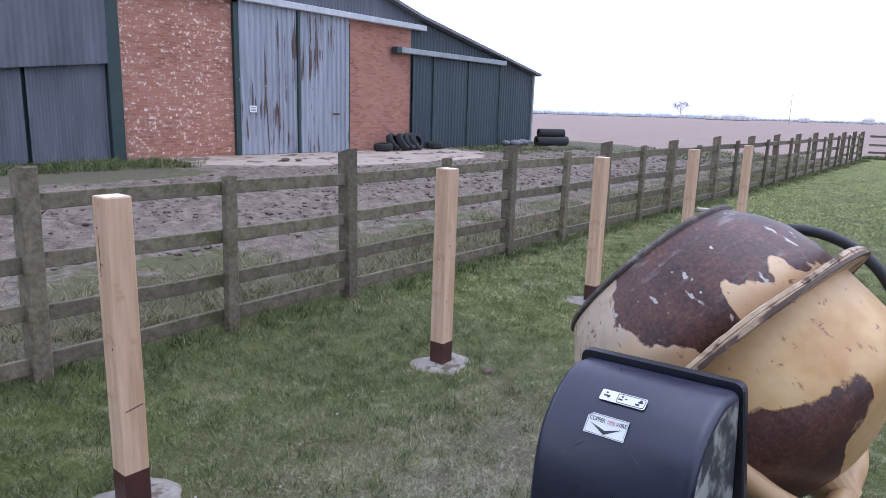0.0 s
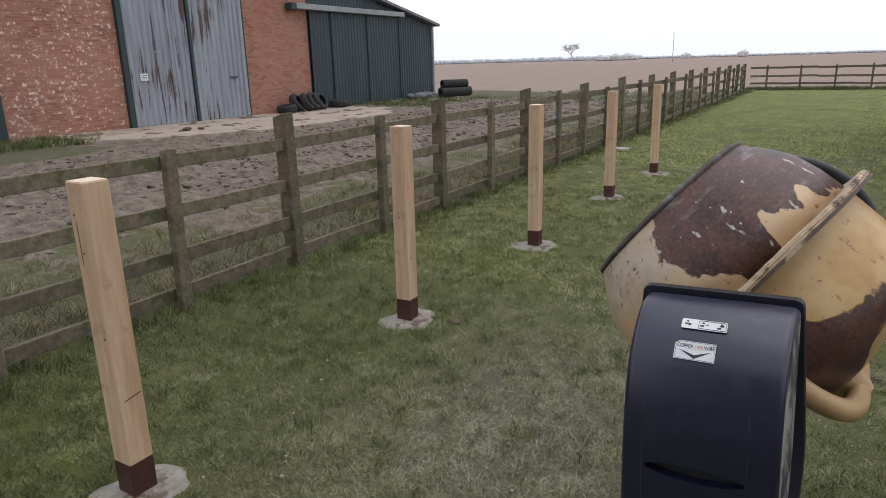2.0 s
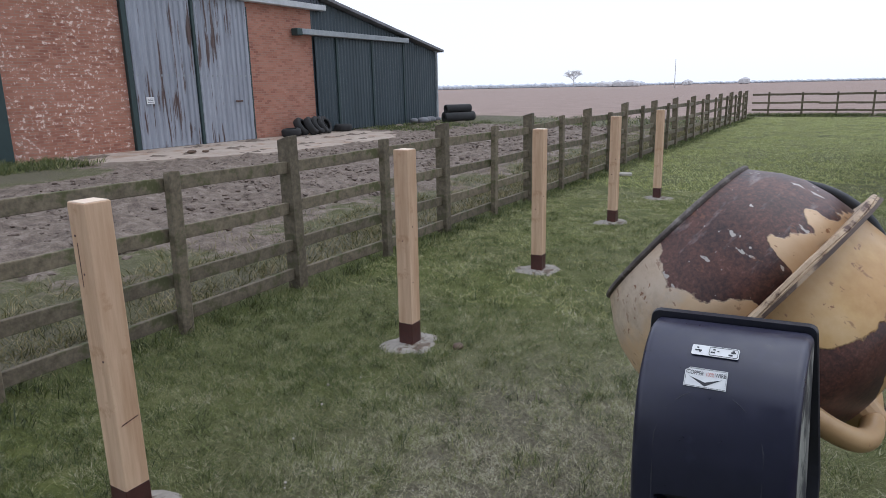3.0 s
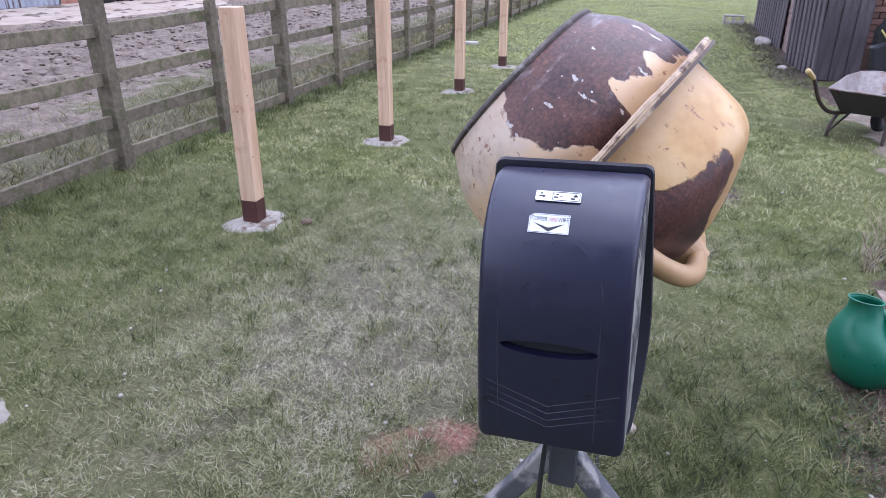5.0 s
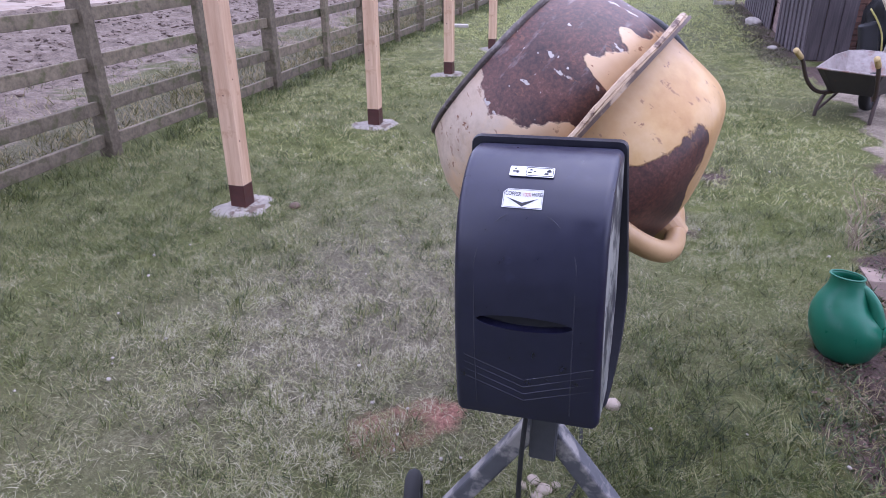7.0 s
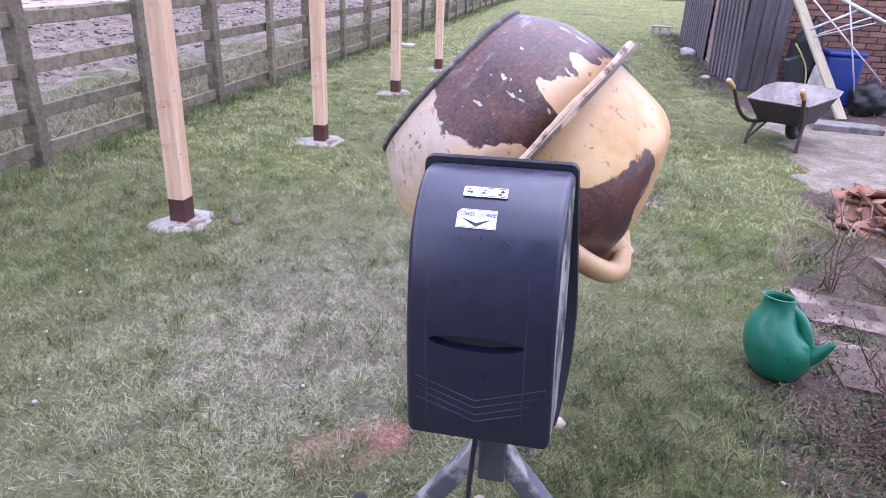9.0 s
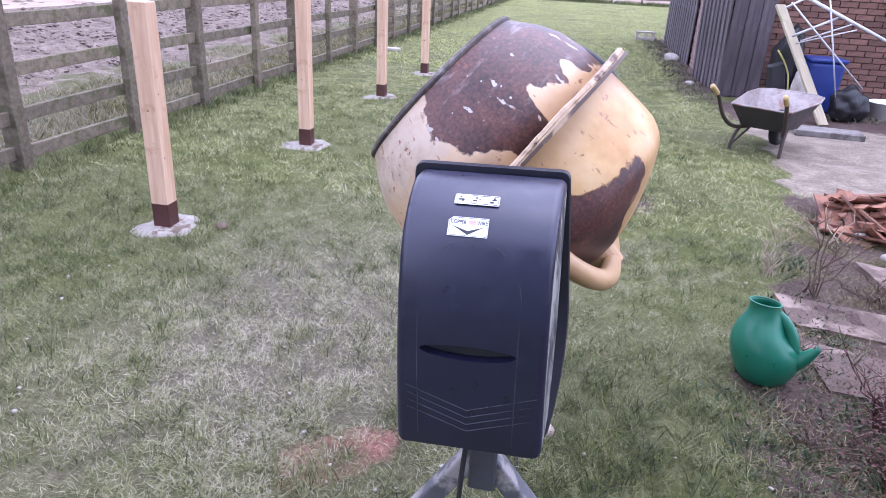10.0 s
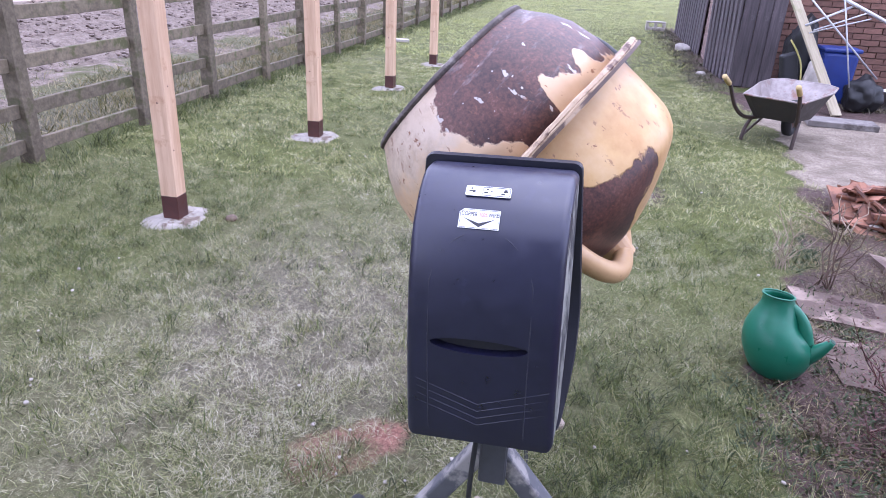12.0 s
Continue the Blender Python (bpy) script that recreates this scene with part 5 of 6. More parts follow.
def stone(x, y, z, r, seed, label="pale rounded stone lying on the soil", mat=None, flat=0.6):
    bm = bmesh.new()
    bmesh.ops.create_icosphere(bm, subdivisions=2, radius=r)
    for v in bm.verts:
        v.co *= 1 + 0.35 * noise.noise(v.co / r * 0.9 + Vector((seed, seed, 0)))
        v.co.z *= flat
    ob = new("stone", finish(bm, "stone", mat or M_STONE, True))
    ob.location = (x, y, z + r * flat * 0.5)
    return tagged(ob, label, "stone", "loose stones")


for k in range(26):
    stone(rt.uniform(1.95, 2.5), rt.uniform(3.7, 4.9), 0.01, rt.uniform(0.02, 0.06), k)
for k, (corners, z) in enumerate(([((1.2, 3.38), (1.9, 3.22), (1.9, 2.93), (1.22, 3.03)), 0.018], [((1.2, 2.9), (1.9, 2.7), (1.9, 2.36), (1.22, 2.5)), 0.016], [((1.75, 3.9), (2.4, 3.75), (2.4, 3.45), (1.8, 3.5)), 0.04])):
    rs = random.Random(k)
    ol = []
    for (ax, ay), (bx, by) in zip(corners, corners[1:] + corners[:1]):
        ol += [(ax + (bx - ax) * i / 5 + rs.uniform(-0.012, 0.012), ay + (by - ay) * i / 5 + rs.uniform(-0.012, 0.012)) for i in range(5)]
    cx, cy = sum(p[0] for p in ol) / len(ol), sum(p[1] for p in ol) / len(ol)
    ob = new("garden_slab", finish(slab_shape([(x - cx, y - cy) for x, y in ol], 0.06), "garden_slab", M_SLAB))
    ob.location = (cx, cy, z - 0.06)
    tagged(ob, "worn earth-stained concrete slab sunk in the bed", "paving slab", "slabs in the bed")

# ---- shrubs of the bed ----
def shrub(name, label, x, y, h, spread, stems, material, seed, thick=0.006, leafy=False, twigs=3):
    r = random.Random(seed)
    t = thing(name, label, "shrub", (x, y, 0))
    for _ in range(stems):
        bm = bmesh.new()
        a, lean = r.uniform(0, 6.28), r.uniform(0.1, 1) * spread
        hh = h * r.uniform(0.5, 1)
        p = [Vector((0.05 * math.cos(a), 0.05 * math.sin(a), -0.01))]
        for i in range(1, 6):
            q = i / 5
            p.append(Vector((lean * q * math.cos(a) + r.uniform(-1, 1) * 0.03, lean * q * math.sin(a) + r.uniform(-1, 1) * 0.03, hh * q + r.uniform(-0.01, 0.01))))
        tube(p, thick, 5, bm, taper=[1, 0.9, 0.8, 0.65, 0.5, 0.3])
        for _ in range(twigs):
            i = r.randrange(1, 5)
            d = Vector((r.uniform(-1, 1), r.uniform(-1, 1), r.uniform(0.2, 1))) * h * 0.22
            tube([p[i], p[i] + d * 0.5 + Vector((0, 0, 0.01)), p[i] + d], thick * 0.5, 4, bm, taper=[1, 0.8, 0.4])
        part("stem", bm, material, t)
    if leafy:
        lb = bmesh.new()
        for _ in range(leafy):
            a, q = r.uniform(0, 6.28), r.random()
            c0 = Vector((spread * q * math.cos(a), spread * q * math.sin(a), h * r.uniform(0.1, 0.95)))
            d = Vector((r.uniform(-1, 1), r.uniform(-1, 1), r.uniform(-0.3, 0.6))).normalized() * r.uniform(0.006, 0.015)
            w = d.cross(Vector((0, 0, 1))).normalized() * d.length * 0.4
            lb.faces.new([lb.verts.new(c0 + o) for o in (Vector(), d * 0.5 + w, d, d * 0.5 - w)])
        tagged(part("foliage", lb, material, t), kind="stuff")
    return t


shrub("bare_shrub", "leafless shrub of thin brown stems in the bed", 1.37, 3.4, 0.6, 0.2, 7, M_STEM, 2, 0.0045)
shrub("dry_stems", "bleached dead stems standing in the grass edge", 1.25, 3.66, 0.36, 0.25, 9, M_STEMPALE, 3, 0.0035)
shrub("dry_stems", "bleached dead stems on the soil", 1.75, 4.2, 0.25, 0.4, 7, M_STEMPALE, 13, 0.005)
shrub("red_shrub", "low shrub with dark red twigs and buds", 1.36, 2.3, 0.3, 0.3, 26, M_REDSTEM, 4, 0.004, 1500, 7)
shrub("red_shrub", "low shrub with dark red twigs and buds", 1.27, 1.98, 0.24, 0.26, 20, M_REDSTEM, 5, 0.004, 900, 7)
shrub("dead_plant", "dry brown dead plant lying on the soil", 1.15, 2.75, 0.12, 0.3, 18, M_STEM, 6, 0.003, 260, 5)
shrub("dead_plant", "dry brown dead plant lying on the soil", 1.7, 3.4, 0.16, 0.35, 20, M_STEM, 7, 0.004, 260, 5)
shrub("dead_plant", "dry brown dead plant lying on the soil", 1.05, 2.1, 0.1, 0.28, 16, M_STEM, 8, 0.003, 260, 5)

# ---- things by the barn ----
def tyre_mesh(r=0.35, w=0.125):
    bm = lathe([(0.55 * r, -w), (0.8 * r, -w * 1.1), (0.96 * r, -w * 0.8), (r, -w * 0.5), (r, w * 0.5), (0.96 * r, w * 0.8), (0.8 * r, w * 1.1), (0.55 * r, w), (0.6 * r, w * 0.6), (0.85 * r, 0.0), (0.6 * r, -w * 0.6), (0.55 * r, -w)], 30)
    return finish(bm, "tyre", M_RUBBER, True)


tyre_data = tyre_mesh()
for x, y, z, rx, rz in ((-16.9, 18.25, 0.2, 4, 0), (-16.95, 18.85, 0.36, 58, 112), (-16.8, 19.2, 0.37, 60, 120), (-16.85, 19.6, 0.37, 62, 108), (-16.95, 19.95, 0.36, 60, 125), (-16.9, 21.2, 0.2, 0, 0), (-17.0, 20.2, 0.34, 66, 100)):
    ob = new("tyre", tyre_data)
    ob.matrix_world = pose(x, y, z, rx, 0, rz)
    tagged(ob, "old black rubber tyre dumped against the barn wall", "tyre", "dumped tyres")
for x, y, z, r, ln in ((-15.7, 28.45, 0.2, 0.24, 1.6), (-15.45, 28.0, 0.2, 0.22, 1.5), (-15.6, 28.2, 0.58, 0.2, 1.3)):
    ob = new("pipe_roll", finish(lathe([(0.5 * r, -ln / 2), (0.93 * r, -ln / 2), (r, -ln / 2 + 0.04), (r * 0.97, 0), (r, ln / 2 - 0.04), (0.93 * r, ln / 2), (0.5 * r, ln / 2), (0.5 * r, -ln / 2)], 30), "pipe_roll", M_RUBBER, True))
    ob.matrix_world = pose(x, y, z + 0.1, 90, 0, -34)
    tagged(ob, "black plastic roll dumped in the yard", "roll", "black rolls")
for k, (x, y) in enumerate(((-17.0, 26.6), (-16.8, 27.2), (-16.9, 27.9), (-17.0, 28.6), (-16.7, 26.9))):
    stone(x, y, 0.12, rt.uniform(0.16, 0.3), k + 50, "grey lump of rubble by the barn", M_ROOF, 0.6)
stone(-14.9, 12.2, 0.08, 0.12, 71, "clod of mud on the concrete", M_STEM, 0.4)
stone(-14.7, 12.5, 0.08, 0.09, 72, "clod of mud on the concrete", M_STEM, 0.4)

# ---- bits on the lawn ----
ob = new("concrete_slab", finish(box(0.34, 0.18, 0.05, (0, 0, 0.025), 0.01, 2), "concrete_slab", M_STONE))
ob.matrix_world = pose(-3.25, 12.0, 0.0, 0, 2, 20)
tagged(ob, "pale concrete slab lying by the fence", "paving slab")
block = thing("concrete_block", "pale hollow concrete block on the lawn", "concrete block", (1.5, 17.3, 0))
part("body", box(0.44, 0.22, 0.07, (0, 0, 0.035), 0.005), M_STONE, block)
for dx in (-0.19, 0, 0.19):
    part("web", box(0.06, 0.22, 0.1, (dx, 0, 0.12), 0.005), M_STONE, block)
part("top", box(0.44, 0.22, 0.03, (0, 0, 0.185), 0.005), M_STONE, block)
stone(1.75, 13.6, 0, 0.14, 80, "pale broken stone by the shed")
stone(1.7, 10.6, 0, 0.07, 81, "pale broken stone by the shed")
stone(0.131, 1.955, 0, 0.032, 90, "pale worn stone in the grass behind the mixer", M_CONCRETE, 0.7)
for k, (x, y, r) in enumerate(((-0.07, 1.53, 0.02), (-0.03, 1.5, 0.024), (-0.1, 1.5, 0.016), (-0.05, 1.47, 0.018), (0.0, 1.53, 0.014))):
    stone(x, y, 0, r, 60 + k, "small piece of pale rubble under the mixer", M_CONCRETE, 0.5)
stone(-1.85, 3.36, 0, 0.035, 91, "dark clod of earth on the lawn", M_STEM, 0.6)
for k in range(70):
    x, y = rt.uniform(-2.4, 1.1), 1.4 + 5 * rt.random() ** 1.5
    stone(x, y, 0.012, rt.uniform(0.004, 0.009), 100 + k, "small pale pebble in the grass", None, 0.7)

# ---- distance ----
def bare_tree(x, y, h, spread, seed, label):
    r = random.Random(seed)
    t = thing("tree", label, "tree", (x, y, 0))
    tb, cb = bmesh.new(), bmesh.new()
    tube([(0, 0, -0.3), (0.1, 0, h * 0.2), (0.0, 0.1, h * 0.4)], h * 0.022, 8, tb, taper=[1.3, 1, 0.8])

    def grow(p, d, ln, th, depth, bm):
        e = p + d * ln
        tube([p, (p + e) / 2 + Vector((r.uniform(-1, 1), r.uniform(-1, 1), r.uniform(-1, 1))) * ln * 0.06, e], th, 4 if depth < 3 else 6, bm, caps=False, taper=[1, 0.85, 0.65])
        if depth == 0:
            return
        for _ in range(4 if depth > 1 else 5):
            nd = (d + Vector((r.uniform(-1, 1), r.uniform(-1, 1), r.uniform(-0.35, 0.7))) * 0.85).normalized()
            grow(p + d * ln * r.uniform(0.55, 1), nd, ln * r.uniform(0.55, 0.8), th * 0.6, depth - 1, bm)

    for k in range(6):
        a = k * 1.05 + r.uniform(-0.3, 0.3)
        grow(Vector((0, 0, h * r.uniform(0.25, 0.4))), Vector((math.cos(a) * spread, math.sin(a) * spread, r.uniform(0.7, 1.3))).normalized(), h * 0.24, h * 0.011, 4, cb)
    part("trunk", tb, M_HAZED_TREE, t)
    part("crown", cb, M_HAZED_TREE, t)


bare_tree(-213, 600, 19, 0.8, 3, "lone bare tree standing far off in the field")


def hedge(name, label, pts, h, step, seed, mat):
    """A far hedge or wood: an uneven row of many small leaf clumps."""
    r = random.Random(seed)
    bm = bmesh.new()
    for (ax, ay), (bx, by) in zip(pts, pts[1:]):
        n = max(2, int(math.hypot(bx - ax, by - ay) / step))
        for i in range(n):
            q = (i + r.random()) / n
            hh = h * r.uniform(0.7, 1.0)
            c = Vector((ax + (bx - ax) * q, ay + (by - ay) * q + r.uniform(-2, 2), hh * 0.4))
            m = Matrix.Translation(c) @ Matrix.Diagonal((step * r.uniform(1.2, 2.6), step * 1.2, hh * 0.62, 1))
            bmesh.ops.create_icosphere(bm, subdivisions=1, radius=1, matrix=m)
    return tagged(new(name, finish(bm, name, mat)), label, "hedge", kind="structure")


hedge("backdrop_wood", "hazy far line of trees along the horizon", [(-1200, 900), (-620, 1250), (-330, 1300)], 9, 4.5, 1, M_HAZED_HEDGE)
hedge("backdrop_hedge", "hazy far hedge on the horizon", [(-330, 1300), (100, 1500), (700, 1500)], 5, 5, 2, M_HAZED_HEDGE)
hedge("backdrop_copse", "small far copse in the field", [(-200, 640), (-168, 645)], 6.5, 3, 3, M_HAZED_TREE)
hedge("backdrop_bush", "far bush in the field", [(-140, 720), (-136, 720)], 7, 2.5, 4, M_HAZED_TREE)
hedge("backdrop_bush", "far bush in the field", [(-92, 760), (-88, 760)], 7, 2.5, 5, M_HAZED_TREE)
pole = new("telegraph_pole", finish(tube([(0, 0, -0.5), (0, 0, 10)], 0.16, 8, taper=[1, 0.7]), "telegraph_pole", M_HAZED_TREE, True))
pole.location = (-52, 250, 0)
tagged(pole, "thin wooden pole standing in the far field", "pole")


def clods():
    """Loose clods on the churned mud, one mesh."""
    rg = np.random.RandomState(40)
    n = 5200
    ico = bmesh.new()
    bmesh.ops.create_icosphere(ico, subdivisions=1, radius=1)
    v0 = np.array([v.co for v in ico.verts])
    f0 = np.array([[v.index for v in f.verts] for f in ico.faces])
    ico.free()
    y = rg.uniform(-1, 27, n)
    p = np.stack([rg.uniform(-12.8, -6.0, n), y, rg.uniform(-0.02, 0.05, n)], -1)
    size = 0.014 + 0.036 * rg.rand(n) ** 3
    co = v0[None] * (1 + 0.3 * rg.uniform(-1, 1, (n, len(v0), 1))) * size[:, None, None] * np.array([1.3, 1.3, 0.7]) + p[:, None]
    fc = f0[None] + (np.arange(n) * len(v0))[:, None, None]
    me = bpy.data.meshes.new("mud_clods")
    me.from_pydata(co.reshape(-1, 3).tolist(), [], fc.reshape(-1, 3).tolist())
    me.materials.append(M_CLOD)
    return tagged(new("mud_clods", me), "loose clods of churned mud in the yard", "mud", kind="stuff")


clods()


# ---- grass ----
def blades(name, label, xy, length, width, lean, material, seed, worn=None, flop=0.5):
    """One mesh of many curved grass blades."""
    rg = np.random.RandomState(seed)
    n = len(xy)
    az, ln = rg.uniform(0, 2 * np.pi, n), length * rg.uniform(0.45, 1.3, n)
    tilt = np.clip(rg.normal(lean, 0.3, n), 0.05, 1.45)
    d = np.stack([np.cos(az) * np.sin(tilt), np.sin(az) * np.sin(tilt), np.cos(tilt)], -1)
    turn = rg.uniform(0, 2 * np.pi, n)
    side = np.stack([np.cos(turn), np.sin(turn), np.zeros(n)], -1) * (width * rg.uniform(0.6, 1.3, n))[:, None] / 2
    base = np.concatenate([xy, np.full((n, 1), -0.004)], 1)
    mid = base + d * (ln * 0.55)[:, None]
    drop = np.stack([np.cos(az), np.sin(az), -np.full(n, 0.35)], -1) * (ln * flop * 0.35)[:, None]
    tip = base + d * ln[:, None] + drop
    tip[:, 2] = np.maximum(tip[:, 2], 0.004)
    co = np.stack([base - side, base + side, mid + side * 0.8, mid - side * 0.8, tip], 1).reshape(-1, 3)
    o = (np.arange(n) * 5)[:, None]
    loops = np.concatenate([o + [0, 1, 2, 3], o + [3, 2, 4]], 1).reshape(-1)
    starts = np.stack([np.arange(n) * 7, np.arange(n) * 7 + 4], 1).reshape(-1)
    me = bpy.data.meshes.new(name)
    me.vertices.add(n * 5)
    me.vertices.foreach_set("co", co.astype(np.float32).reshape(-1))
    me.loops.add(n * 7)
    me.loops.foreach_set("vertex_index", loops.astype(np.int32))
    me.polygons.add(n * 2)
    me.polygons.foreach_set("loop_start", starts.astype(np.int32))
    me.update(calc_edges=True)
    me.validate()
    if worn is not None:
        me.attributes.new("worn", "FLOAT", "POINT").data.foreach_set("value", np.repeat(worn, 5).astype(np.float32))
    me.materials.append(material)
    return tagged(new(name, me), label, "grass", kind="stuff")


def wear(p):
    x, y = p[:, 0], p[:, 1]
    spot = lambda a, b, r, q: np.exp(-(((x - a) / r) ** 2 + ((y - b) / (r * q)) ** 2))
    return np.clip(0.95 * spot(-0.95, 2.2, 0.95, 1.2) + 0.35 * spot(-0.4, 3.9, 1.0, 1.3), 0, 1)


def clump(p, cell, seed):
    """Smooth random values, 0 to 1, over cells of the given size."""
    g = np.random.RandomState(seed).rand(257, 257)
    u = p / cell
    i = np.floor(u).astype(int)
    f = u - i
    f = f * f * (3 - 2 * f)
    at = lambda a, b: g[(i[:, 0] + a) % 257, (i[:, 1] + b) % 257]
    lo = at(0, 0) * (1 - f[:, 0]) + at(1, 0) * f[:, 0]
    hi = at(0, 1) * (1 - f[:, 0]) + at(1, 1) * f[:, 0]
    return lo * (1 - f[:, 1]) + hi * f[:, 1]


def tussocky(p):
    """Grass stands in clumps, with thin spots between them."""
    q = 0.6 * clump(p, 0.055, 91) + 0.4 * clump(p, 0.17, 92)
    return np.random.RandomState(93).rand(len(p)) < np.clip(3.2 * (q - 0.3), 0.1, 1)


def scatter(n, x0, x1, y0, y1, seed, keep=None):
    rg = np.random.RandomState(seed)
    p = np.stack([rg.uniform(x0, x1, n), rg.uniform(y0, y1, n)], -1)
    return p[keep(p)] if keep else p


def on_lawn(p):
    edge = np.interp(p[:, 1], [0, 1.75, 2.3, 3.05, 3.65, 4.5, 5.2, 6.2, 8, 9, 9.6], [0.9, 0.86, 0.82, 1.12, 1.35, 1.65, 1.75, 1.95, 1.9, 1.75, 1.6])
    edge = edge + 0.12 * np.sin(p[:, 1] * 7) * np.sin(p[:, 1] * 3.1)
    ok = p[:, 0] < edge + np.random.RandomState(5).uniform(-0.15, 0.15, len(p))
    for px, py in ((-2.115, 1.255), (-2.16, 3.285), (-2.11, 5.3), (-2.15, 7.69), (-2.09, 9.66)):
        ok &= np.hypot(p[:, 0] - px, p[:, 1] - py) > 0.17
    return ok


pn = scatter(520000, -3.6, 1.5, 0.7, 4.2, 1, lambda p: on_lawn(p) & tussocky(p))
blades("lawn_grass", "short mixed green and straw-coloured lawn grass", pn, 0.04, 0.0019, 1.05, M_GRASS, 1, wear(pn))
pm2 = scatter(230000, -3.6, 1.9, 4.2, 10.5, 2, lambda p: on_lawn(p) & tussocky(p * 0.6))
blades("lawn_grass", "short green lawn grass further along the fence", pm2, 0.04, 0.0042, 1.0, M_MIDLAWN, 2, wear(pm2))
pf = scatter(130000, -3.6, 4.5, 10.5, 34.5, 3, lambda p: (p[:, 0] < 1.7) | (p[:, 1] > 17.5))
blades("lawn_grass", "green lawn grass reaching to the end fence", pf, 0.05, 0.013, 1.05, M_HAZELAWN, 3)
pl = scatter(140000, -0.1, 1.3, 0.7, 4.4, 33, lambda p: on_lawn(p) & (np.random.RandomState(6).rand(len(p)) < np.clip((p[:, 0] + 0.1) * 2, 0, 0.9) * np.clip((2.75 - p[:, 1]) * 1.6, 0.03, 1) * tussocky(p)))
blades("lush_grass", "longer dark green grass beside the bed", pl, 0.07, 0.003, 0.85, M_LUSH, 34)
pk = scatter(60000, -3.6, -1.3, 0.0, 5.0, 35, lambda p: on_lawn(p) & (np.random.RandomState(16).rand(len(p)) < np.clip((-1.4 - p[:, 0]) * 0.8, 0, 0.9) * np.clip((5 - p[:, 1]) * 0.5, 0, 1) * tussocky(p)))
blades("lush_grass", "longer dark green grass along the fence", pk, 0.065, 0.003, 0.8, M_LUSH, 36)
# tufts: taller darker clumps in the lawn and along the bed
rg = np.random.RandomState(7)
tc = scatter(1500, -3.3, 1.2, 1.0, 8.0, 8, on_lawn)
tp = np.repeat(tc, 24, 0) + rg.normal(0, 0.03, (len(tc) * 24, 2))
blades("grass_tufts", "taller green tufts standing in the lawn", tp, 0.065, 0.003, 0.65, M_LUSH, 9)
ftc = np.stack([FX + rg.normal(0.12, 0.12, 900), rg.uniform(0, 34, 900)], -1)
fp = np.repeat(ftc, 30, 0) + rg.normal(0, 0.05, (900 * 30, 2))
blades("fence_grass", "long uncut grass along the foot of the fence", fp, 0.09, 0.005, 0.65, M_LUSH, 10)
far_side = np.stack([FX - 0.15 - np.abs(rg.normal(0, 0.95, 2400)), rg.uniform(-1, 30, 2400)], -1)
rp = np.repeat(far_side, 22, 0) + rg.normal(0, 0.08, (2400 * 22, 2))
blades("rough_grass", "pale dry rough grass between fence and mud", rp, 0.12, 0.006, 0.8, M_ROUGHGRASS, 11)
wc = np.concatenate([np.stack([rg.uniform(-17.2, -15.2, 260), rg.uniform(2, 9.8, 260)], -1), np.stack([rg.uniform(-17.2, -13.5, 320), rg.uniform(22, 33, 320)], -1), np.stack([rg.uniform(-13, -5, 130), rg.uniform(26, 34, 130)], -1), np.stack([rg.uniform(-4, 5, 260), rg.uniform(35.2, 36.2, 260)], -1)])
wp = np.repeat(wc, 30, 0) + rg.normal(0, 0.14, (len(wc) * 30, 2))
blades("barn_weeds", "rough green weeds at the foot of the barn", wp, 0.2, 0.018, 0.75, M_LUSH, 12)
sc = np.concatenate([np.stack([rg.uniform(1.45, 1.85, 260), rg.uniform(9.2, 18, 260)], -1), np.stack([rg.uniform(3.1, 4.4, 120), rg.uniform(8.6, 9.8, 120)], -1)])
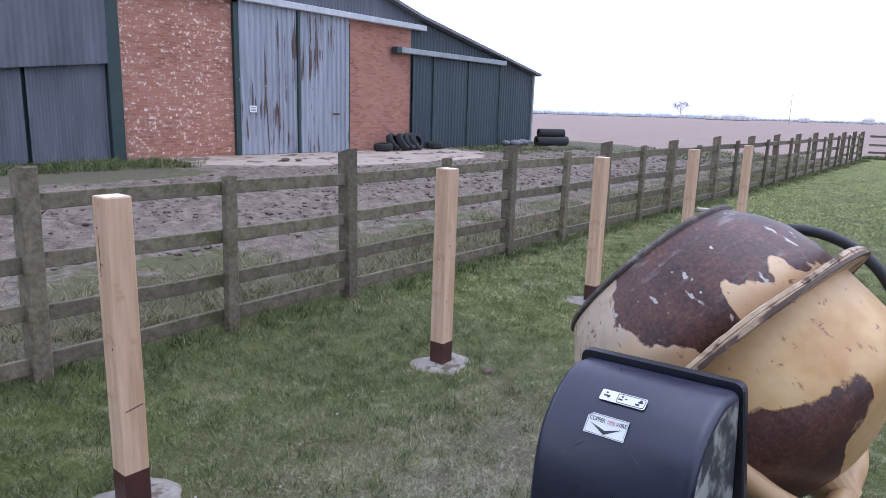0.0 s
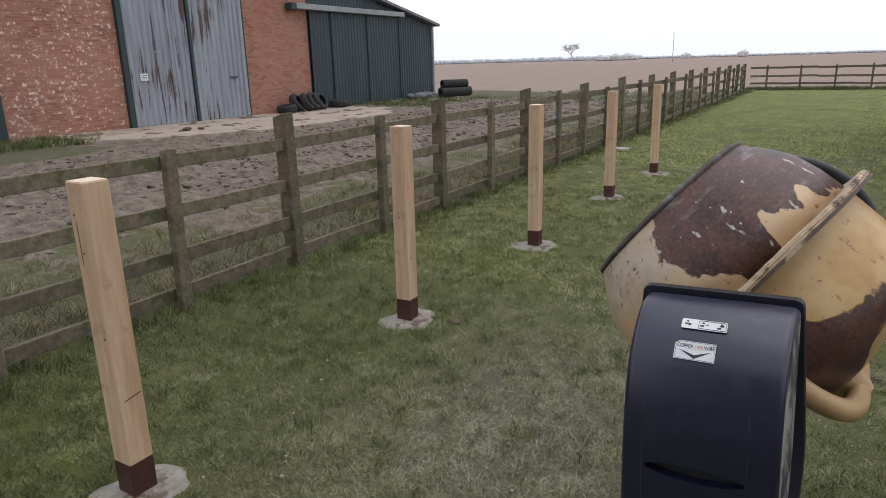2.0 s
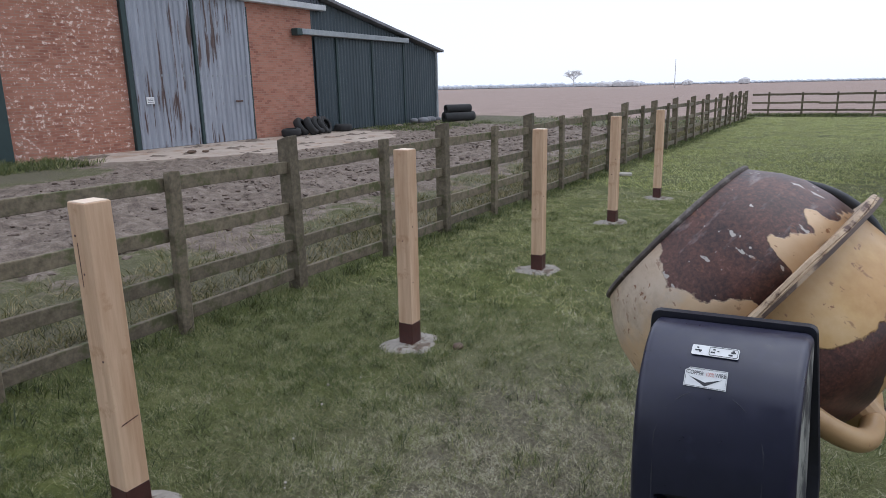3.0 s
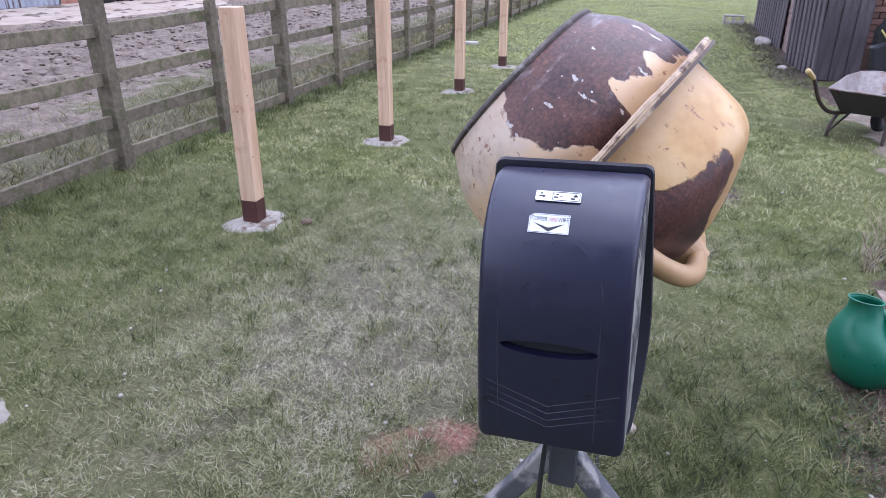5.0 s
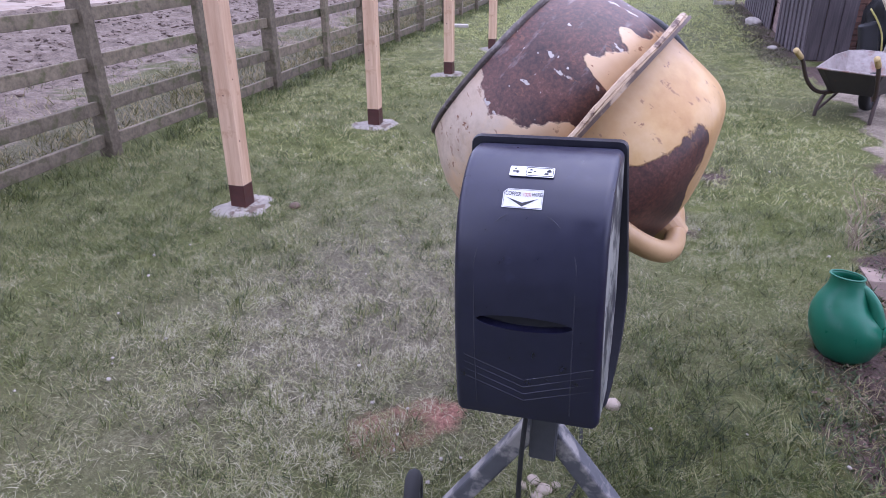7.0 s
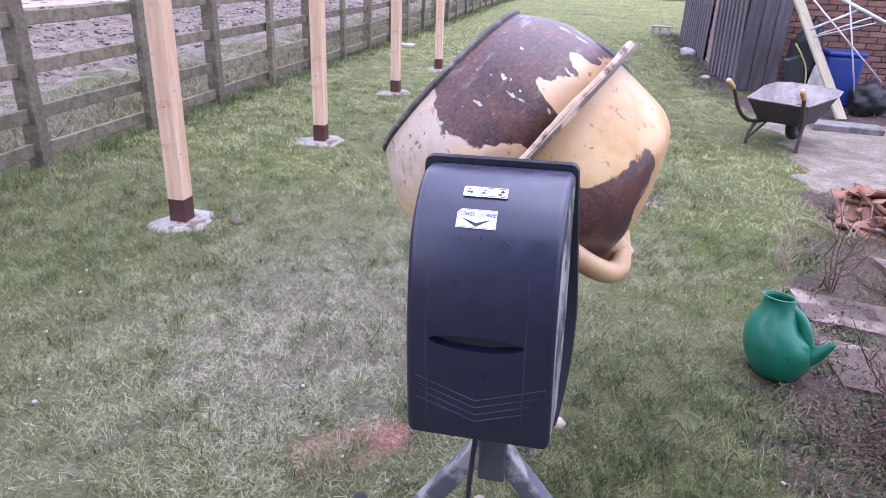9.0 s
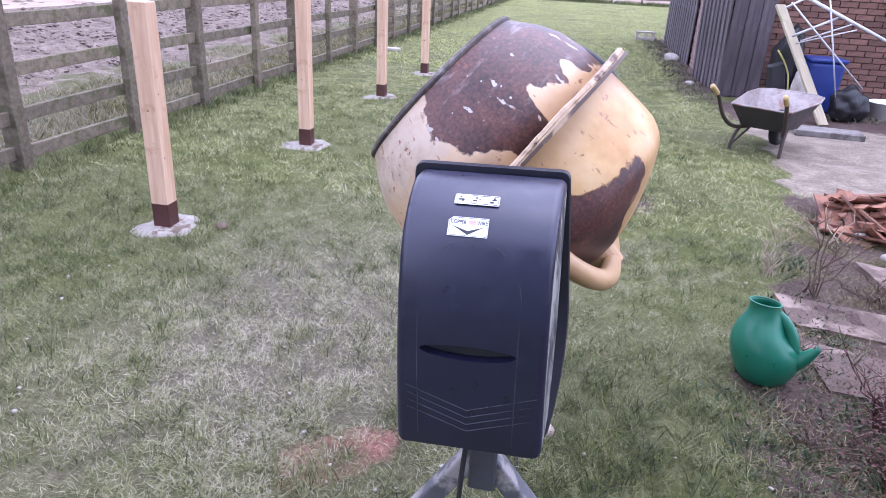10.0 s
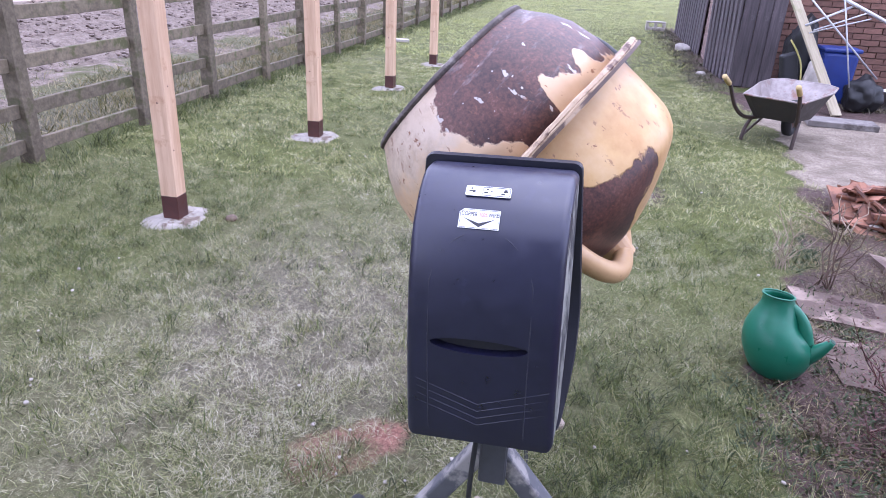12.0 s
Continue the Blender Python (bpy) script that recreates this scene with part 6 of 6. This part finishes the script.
sp = np.repeat(sc, 22, 0) + rg.normal(0, 0.06, (len(sc) * 22, 2))
blades("shed_weeds", "low dry brown and green weeds along the foot of the shed", sp, 0.07, 0.009, 0.95, M_DRYWEED, 13)
bc = scatter(4200, 0.75, 2.3, 1.4, 5.0, 14, lambda p: ~on_lawn(p))
bp = np.repeat(bc, 16, 0) + rg.normal(0, 0.04, (len(bc) * 16, 2))
blades("bed_litter", "dead stalks and sparse weeds on the bare soil", bp, 0.055, 0.003, 1.2, M_ROUGHGRASS, 15)
be = scatter(700, 0.7, 1.5, 1.2, 4.2, 16, lambda p: ~on_lawn(p) & (p[:, 0] < np.interp(p[:, 1], [1.2, 4.2], [1.25, 1.6])))
bq = np.repeat(be, 14, 0) + rg.normal(0, 0.03, (len(be) * 14, 2))
blades("bed_weeds", "small grey-green weeds at the edge of the bed", bq, 0.045, 0.009, 0.8, M_WEED, 17)

# ---- brickwork of the shed ----
def brick_mesh():
    return finish(box(0.2155, 0.03, 0.065, (0, 0, 0), 0.003), "brick", M_REDBRICK)


bricks = brick_mesh()
rb = random.Random(31)
end_wall = bpy.data.objects["end_wall"]
count = 0
for row in range(36):
    z = 0.04 + 0.0745 * row
    for col in range(-1, 20):
        x = 0.28 + 0.2255 * col + (0.113 if row % 2 else 0)
        if x < 0.3 or x > 4.6 or (z > 1.3 and 1.75 < x < 3.15) or count >= 300:
            continue
        if x < 2.6 and z < 2.0 or x < 1.6:
            part("brick", bricks, None, end_wall, m=pose(x, 0.05 + rb.uniform(-0.003, 0.003), z, 0, rb.uniform(-0.4, 0.4), 0))
            count += 1
pier = bmesh.new()
for y0, y1 in ((0.25, 2.85), (6.85, 7.3)):
    for row in range(36):
        z = 0.04 + 0.0745 * row
        y = y0 + (0.113 if row % 2 else 0) + 0.1
        while y < y1:
            box(0.03, 0.2155, 0.065, (0.012 + rb.uniform(-0.003, 0.003), y, z), bm=pier)
            y += 0.2255
tagged(part("pier_brickwork", pier, M_PIER, bpy.data.objects["side_wall.002"] if "side_wall.002" in bpy.data.objects else shed), kind="stuff")
